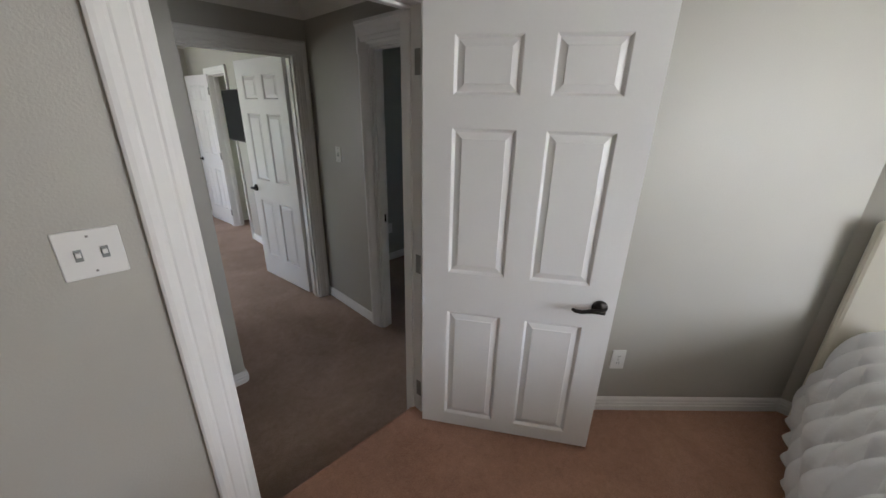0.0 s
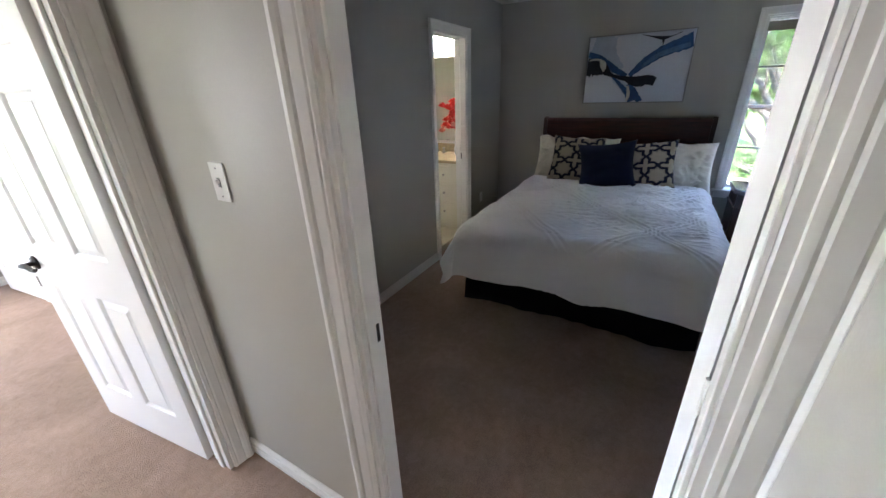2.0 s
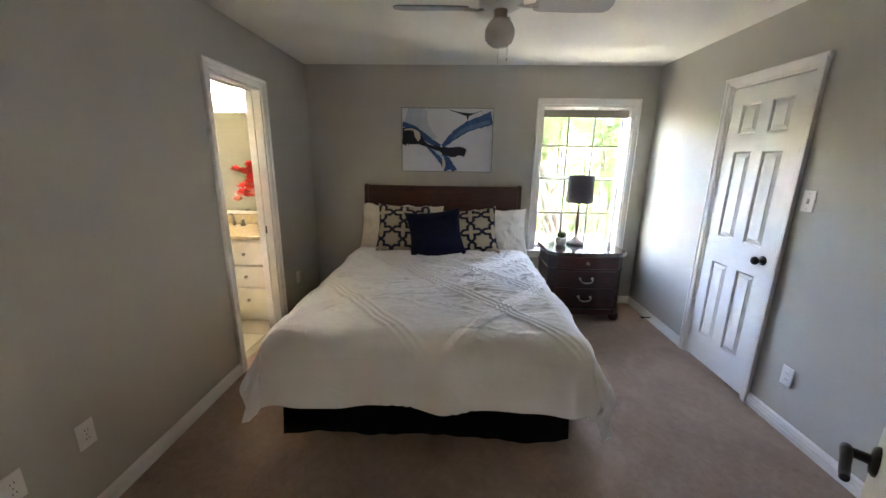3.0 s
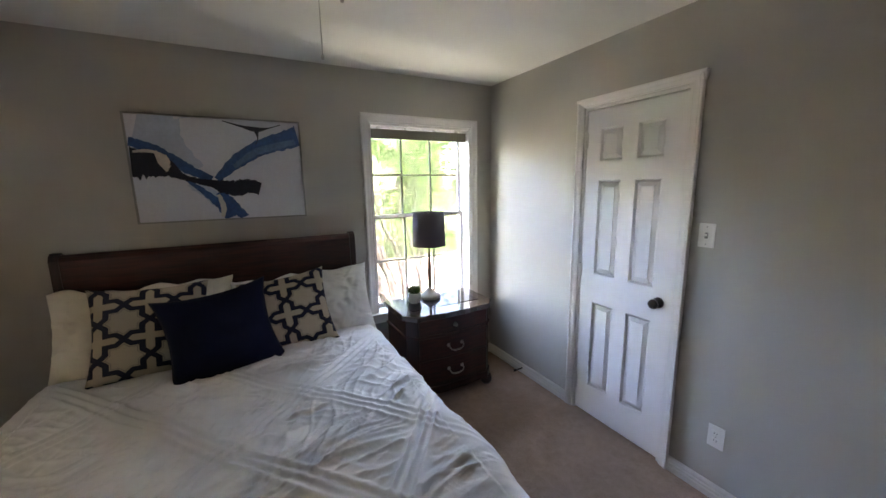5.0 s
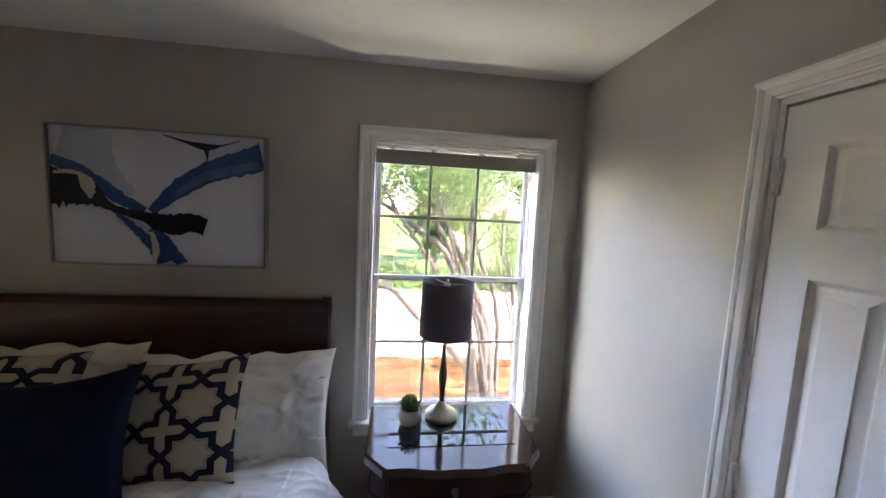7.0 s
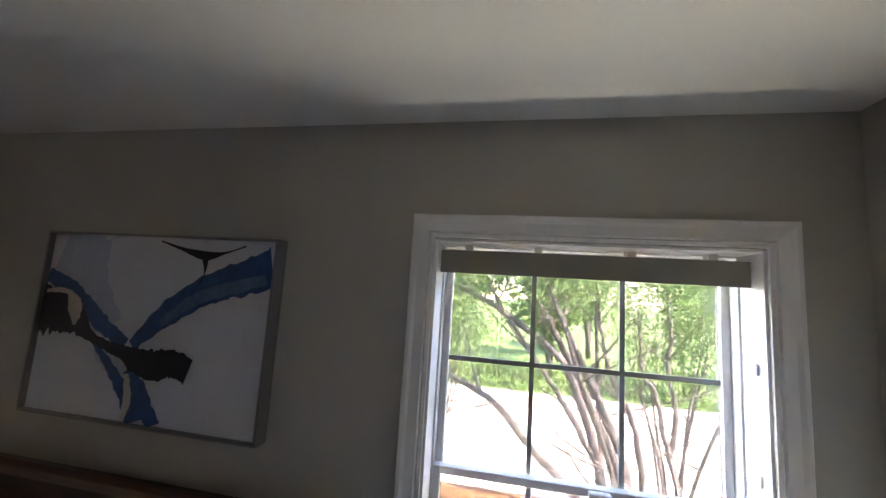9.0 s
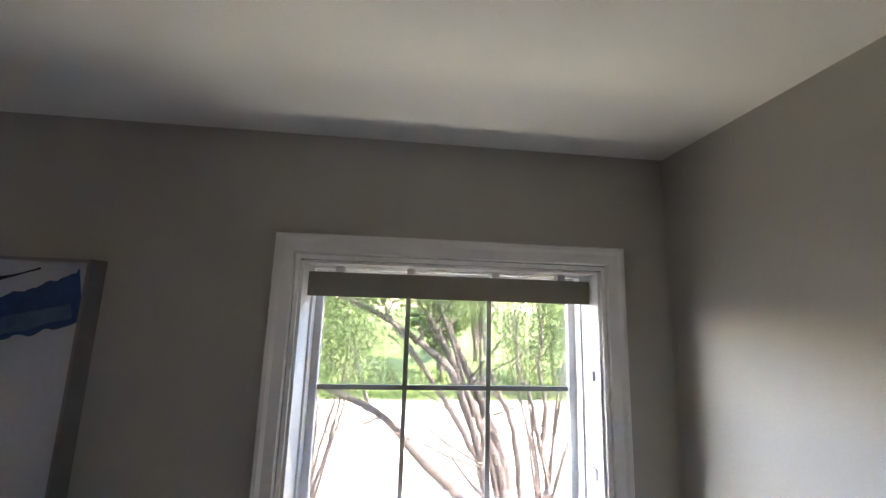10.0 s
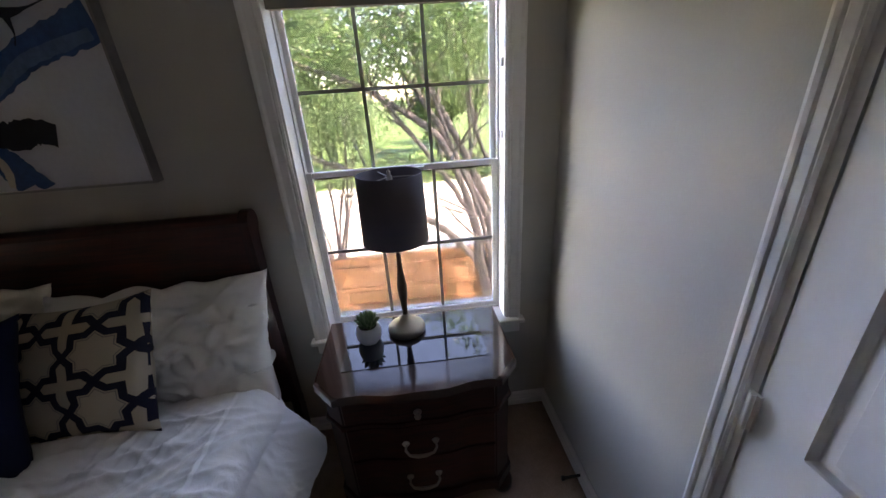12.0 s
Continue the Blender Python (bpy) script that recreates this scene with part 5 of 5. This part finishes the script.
part("vase", lathe([(0, 0), (0.03, 0), (0.035, 0.05), (0.025, 0.14), (0.03, 0.20), (0.024, 0.20), (0.0, 0.19)], 16), POT, fl, "", True)
rnd = random.Random(8)
for k in range(84):
    c = Vector((rnd.gauss(0, 0.05), rnd.gauss(0, 0.065), rnd.uniform(0.22, 0.50)))
    bm = bmesh.new()
    for j in range(7):
        a = j * 2.4
        t = 0.35 + 0.12 * j
        d = Vector((math.cos(a) * math.sin(t), math.sin(a) * math.sin(t), math.cos(t))) * 0.055
        sidev = d.cross(Vector((0, 0, 1))).normalized() * 0.026
        q = [c, c + d * 0.5 + sidev, c + d, c + d * 0.5 - sidev]
        bm.faces.new([bm.verts.new(p) for p in q])
    part("bloom", bm, RED if k % 7 else PINK, fl)
for k in range(8):
    a = k * 0.8
    part("flower_stem", tube([(0, 0, 0.18), (0.03 * math.cos(a), 0.03 * math.sin(a), 0.28), (0.07 * math.cos(a), 0.07 * math.sin(a), 0.36)], 0.003, 5), LEAF, fl)
tagged(obj("floor_bathroom", cuboid(2.2, 4.8, 3.35, 5.2, -0.1, 0.002), GROUT), "cream tiled bathroom floor", "floor", kind="structure")
tile_me = None
bath_floor = bpy.data.objects["floor_bathroom"]
for i in range(6):
    for j in range(5):
        if tile_me is None:
            ob = obj("tile", cuboid(0, 0.325, 0, 0.325, 0, 0.006, bevel=0.002, seg=1), TILE)
            tile_me = ob.data
        else:
            ob = new("tile", tile_me)
        ob.location = (2.72 + i * 0.33, 3.42 + j * 0.33, 0.0022)
        ob.parent = bath_floor

# ---- first room: bed corner ----
ba = empty("guest_bed", pose(2.02, -1.02, STEP, 0, 0, 180), "bed with a tufted white comforter and an upholstered headboard", "bed")


def puffy(w, l, z0, z1, mat, name):
    """A thick quilt with pinched tufts, hanging over the sides; x along the length."""
    bm = bmesh.new()
    nx, ny = 190, 170
    g = []
    for i in range(nx + 1):
        row = []
        for j in range(ny + 1):
            s, t = i / nx, -1.32 + 2.64 * j / ny
            x = s * l
            over = max(0, abs(t) - 0.92)
            y = math.copysign(min(abs(t), 0.92) * w / 2 + 0.09 * min(1, over * 5) + 0.05 * over, t)
            z = z1 - (over / 0.40) * (z1 - z0)
            u, v = x * 21 + t * w * 10, x * 21 - t * w * 10
            puff = 0.05 * (abs(math.sin(u)) * abs(math.sin(v))) ** 0.5 + 0.022 * noise.noise((x * 9, t * 7, 1))
            if over > 0:
                y += math.copysign(puff, t)
            z += puff * (1 if over == 0 else 0.4)
            row.append(bm.verts.new((x, y, z)))
        g.append(row)
    for i in range(nx):
        for j in range(ny):
            bm.faces.new((g[i][j], g[i + 1][j], g[i + 1][j + 1], g[i][j + 1]))
    ob = part(name, bm, mat, ba, "", True)
    ob.modifiers.new("solid", "SOLIDIFY").thickness = 0.02


puffy(1.4, 1.9, 0.06, 0.63, RUMPLED, "comforter")
part("mattress", cuboid(0.0, 1.85, -0.66, 0.66, 0.25, 0.54, bevel=0.05), LINEN, ba)
part("bed_frame", cuboid(0.02, 1.83, -0.65, 0.65, 0.0, 0.245, bevel=0.01), BLACK, ba)
part("headboard", cuboid(-0.10, -0.02, -0.78, 0.78, 0.0, 1.12, bevel=0.025, seg=3), CREAM, ba, "cream upholstered headboard")

# ---- outside ----
GZ = -3.0
tagged(obj("ground", cuboid(-300, 500, -400, 400, GZ - 0.3, GZ), GRASS), "green lawn reaching the trees", "ground", kind="structure")
tagged(obj("road", cuboid(11.7, 24.0, -60, 60, GZ + 0.001, GZ + 0.02), CONCRETE), "sunlit pale concrete drive", "road", kind="structure")
tagged(obj("pavement", cuboid(5.3, 9.6, -8, 10, GZ + 0.001, GZ + 0.03), CONCRETE), "pale concrete patio beside the house", "pavement", kind="structure")
fence = empty("fence", pose(10.78, 0, GZ), "sunlit cedar board fence with a cap rail", "fence")
board = cuboid(-0.009, 0.009, -0.068, 0.068, 0.0, 1.45)
bd = part("board", board, FENCE, fence)
for k in range(1, 86):
    o = new("board", bd.data)
    o.parent = fence
    o.location = (0.004 * ((k * 7) % 3), 0.142 * ((k + 1) // 2) * (1 if k % 2 else -1), 0.012 * ((k * 5) % 3))
for z in (0.25, 0.7, 1.2):
    part("rail", cuboid(-0.05, -0.0105, -6.2, 6.2, z, z + 0.09), FENCE, fence)
part("cap_rail", cuboid(-0.09, 0.05, -6.2, 6.2, 1.49, 1.53), FENCE, fence)
post = part("fence_post", cuboid(-0.14, -0.051, -0.045, 0.045, 0.0, 1.485, bevel=0.006), FENCE, fence)
for y in (-4.8, -2.4, 2.4, 4.8):
    o = new("fence_post", post.data)
    o.parent = fence
    o.location = (0, y, 0)
edge = empty("paver_edging", pose(9.75, 0, GZ), "row of pale pavers along the lawn", "edging")
pv = part("paver", cuboid(-0.11, 0.11, -0.15, 0.15, 0.0, 0.09, bevel=0.012, seg=1), PAVER, edge)
for k in range(1, 26):
    o = new("paver", pv.data)
    o.parent = edge
    o.location = (0.012 * ((k * 3) % 4 - 1.5), 0.325 * ((k + 1) // 2) * (1 if k % 2 else -1), 0)


def leaf_cloud(name, centres, per, radius, size, mat, seed, parent=None):
    """Many small bent leaves scattered in uneven clumps; every leaf is an island."""
    r = np.random.RandomState(seed)
    n = len(centres) * per
    c = np.repeat(np.array(centres, dtype=float), per, axis=0)
    d = r.normal(size=(n, 3))
    d /= np.linalg.norm(d, axis=1)[:, None]
    c = c + d * (radius * r.uniform(0.15, 1.0, n) ** 0.6)[:, None] * np.array((1, 1, 0.75))
    a = r.normal(size=(n, 3))
    a /= np.linalg.norm(a, axis=1)[:, None]
    b = np.cross(a, r.normal(size=(n, 3)))
    b /= np.linalg.norm(b, axis=1)[:, None]
    s = size * r.uniform(0.6, 1.3, n)[:, None]
    quad = np.stack([c - a * s, c + b * s * 0.45, c + a * s, c - b * s * 0.45], axis=1).reshape(-1, 3)
    me = bpy.data.meshes.new(name)
    f = np.arange(4 * n).reshape(-1, 4)
    me.from_pydata(quad.tolist(), [], f.tolist())
    me.materials.append(mat)
    ob = new(name, me)
    if parent:
        ob.parent = parent
        ob.matrix_parent_inverse = parent.matrix_world.inverted()
    return ob


def limb(start, direction, length, r0, seed, bend=0.25, n=9):
    """Points and radii of a gently winding limb."""
    rr = random.Random(seed)
    p, d = Vector(start), Vector(direction).normalized()
    pts, rad = [p.copy()], [r0]
    w = Vector((rr.uniform(-1, 1), rr.uniform(-1, 1), rr.uniform(-0.3, 0.6))) * bend
    for i in range(n):
        d = (d + w / n + Vector((rr.uniform(-1, 1), rr.uniform(-1, 1), rr.uniform(-1, 1))) * 0.09).normalized()
        p = p + d * (length / n)
        pts.append(p.copy())
        rad.append(r0 * (1 - 0.72 * (i + 1) / n))
    return pts, rad


def tree(name, at, stems, height, spread, leaves, leaf_size, seed, label, crown_from=0.5, lean_dir=(0, 0), mat=None, r0=0.085, zmin=-9.0, limbs=()):
    root = empty(name, pose(*at), label, "tree")
    bpy.context.view_layer.update()
    rr = random.Random(seed)
    trunk, centres = bmesh.new(), []
    for k in range(stems):
        a = 2 * math.pi * k / max(stems, 1) + rr.uniform(-0.4, 0.4)
        out = spread * rr.uniform(0.25, 1.0)
        d = Vector((math.cos(a) * out + lean_dir[0], math.sin(a) * out + lean_dir[1], 1.0))
        pts, rad = limb(Vector(at) + Vector((math.cos(a), math.sin(a), 0)) * 0.12 * (stems > 1), d, height * rr.uniform(0.85, 1.1), r0 * rr.uniform(0.7, 1.15), seed * 31 + k)
        tube(pts, rad, 9, trunk)
        for b in range(5):
            i = rr.randint(3, len(pts) - 2)
            sp, sr = limb(pts[i], Vector((rr.uniform(-1, 1), rr.uniform(-1, 1), rr.uniform(0.2, 0.9))), height * rr.uniform(0.25, 0.45), rad[i] * 0.6, seed * 77 + k * 9 + b, 0.4, 6)
            tube(sp, sr, 6, trunk)
            centres += [p for p in sp[2:]]
        centres += [p for p in pts[int(len(pts) * crown_from):]]
    for r, way in limbs:
        P = [Vector(p) for p in way]
        pts = []
        for i in range(len(P) - 1):
            p0, p1, p2, p3 = P[max(i - 1, 0)], P[i], P[i + 1], P[min(i + 2, len(P) - 1)]
            for k in range(6):
                q = k / 6
                c = 0.5 * ((2 * p1) + (p2 - p0) * q + (2 * p0 - 5 * p1 + 4 * p2 - p3) * q * q + (3 * p1 - p0 - 3 * p2 + p3) * q ** 3)
                pts.append(c + 0.018 * Vector((rr.uniform(-1, 1), rr.uniform(-1, 1), 0)))
        pts.append(P[-1])
        rad = [r * (1 - 0.6 * i / len(pts)) * (1 + 0.08 * rr.uniform(-1, 1)) for i in range(len(pts))]
        tube(pts, rad, 10, trunk)
        for b in range(4):
            i = rr.randint(len(pts) // 2, len(pts) - 3)
            sp, sr = limb(pts[i], Vector((rr.uniform(-1, 1), rr.uniform(-0.6, 1), rr.uniform(0.2, 0.9))), 1.6, rad[i] * 0.45, seed * 77 + b + i, 0.4, 6)
            tube(sp, sr, 6, trunk)
            centres += [p for p in sp[3:]]
        centres += pts[-3:]
    centres = [c for c in centres if c[2] > zmin]
    t = obj("trunk", trunk, BARK, True)
    keep(t, root)
    per = max(1, leaves // len(centres))
    cr = leaf_cloud("crown", [tuple(c) for c in centres], per, height * 0.13, leaf_size, mat or LEAVES, seed, root)
    return root


TX = 10.0
tree("crape_myrtle", (TX, -1.25, GZ), 3, 6.6, 0.2, 11000, 0.05, 5, "multi-stemmed tree with smooth grey-brown limbs and bright leaves", 0.75, (-0.05, 0.1), r0=0.05, zmin=2.15, limbs=(
    (0.095, ((TX, -1.15, GZ), (TX, -1.06, -2.2), (TX, -1.0, -0.82), (TX, -0.77, -0.18), (TX, -0.41, 0.55), (TX, -0.1, 1.19), (TX, 0.28, 1.81), (TX - 0.1, 0.8, 2.7))),
    (0.10, ((TX + 0.15, -1.28, GZ), (TX + 0.1, -1.15, -1.4), (TX + 0.1, -1.05, -0.6), (TX + 0.1, -0.81, 0.09), (TX + 0.1, -0.6, 0.55), (TX + 0.1, -0.25, 1.28), (TX + 0.1, 0.0, 1.83), (TX, 0.35, 2.8))),
    (0.085, ((TX - 0.1, -0.98, GZ), (TX - 0.1, -0.78, -1.38), (TX - 0.1, -0.65, -0.53), (TX - 0.1, -0.35, 0.45), (TX - 0.1, -0.06, 1.0), (TX - 0.1, 0.51, 1.44), (TX - 0.1, 1.23, 1.86), (TX - 0.2, 2.3, 2.3))),
    (0.06, ((TX - 0.05, -0.72, -1.0), (TX - 0.1, -0.62, -0.5), (TX - 0.15, -0.29, 0.1), (TX - 0.15, 0.01, 0.56), (TX - 0.15, 0.49, 1.22), (TX - 0.15, 0.88, 1.79), (TX - 0.15, 1.3, 2.5))),
    (0.085, ((TX, -1.05, -2.7), (TX - 0.05, -0.78, -1.6), (TX - 0.1, -0.25, -0.86), (TX - 0.1, 0.31, -0.36), (TX - 0.1, 0.86, 0.22), (TX - 0.1, 1.29, 0.44), (TX - 0.1, 2.11, 0.81), (TX - 0.1, 3.0, 1.3))),
    (0.06, ((TX + 0.2, -1.42, GZ), (TX + 0.2, -1.35, -1.6), (TX + 0.2, -1.33, -0.83), (TX + 0.2, -1.2, 0.08), (TX + 0.2, -0.88, 0.73), (TX + 0.2, -0.72, 1.5), (TX + 0.2, -0.6, 2.7))),
    (0.055, ((TX + 0.3, -1.7, GZ), (TX + 0.3, -1.82, -1.2), (TX + 0.3, -1.83, -0.86), (TX + 0.3, -1.71, -0.3), (TX + 0.3, -1.53, 0.55), (TX + 0.3, -1.36, 0.83), (TX + 0.3, -1.3, 1.8))),
    (0.045, ((TX + 0.3, -1.74, -0.4), (TX + 0.35, -1.84, 0.3), (TX + 0.35, -1.74, 0.93), (TX + 0.35, -1.8, 1.46), (TX + 0.3, -1.7, 2.4)))))
tree("crape_myrtle", (13.2, 2.7, GZ), 8, 4.8, 0.30, 6500, 0.055, 9, "slim multi-stemmed tree with reddish stems and leaves", 0.6, (0.0, 0.0), r0=0.045, zmin=0.5)
tree("crape_myrtle", (13.6, -3.0, GZ), 5, 4.8, 0.22, 5200, 0.055, 12, "slim multi-stemmed tree with pale grey stems", 0.6, (0.0, 0.0), r0=0.05, zmin=0.4)
for k, (x, y, hgt) in enumerate(((27, -9, 9), (29, -2, 8), (28, 5, 9.5), (30, 12, 9), (31, 20, 10), (29, 28, 9), (30, -17, 10), (33, -26, 9), (38, 9, 12), (38, -6, 12), (38, 24, 12))):
    tree("shade_tree", (x, y, GZ), 2, hgt, 0.28, 6500, 0.20, 40 + k, "leafy green shade tree across the drive", 0.3, mat=LEAVES_FAR, r0=0.2)
hedge = leaf_cloud("far_woods", [(24.8 + 1.2 * noise.noise((k * 1.7, 0, 0)), -40 + k * 0.8, GZ + 0.7 + 0.5 * noise.noise((k * 0.9, 5, 0))) for k in range(100)], 160, 1.3, 0.14, LEAVES_FAR, 77)
tagged(hedge, "dense green shrubs along the far edge of the drive", "shrubs", kind="stuff")
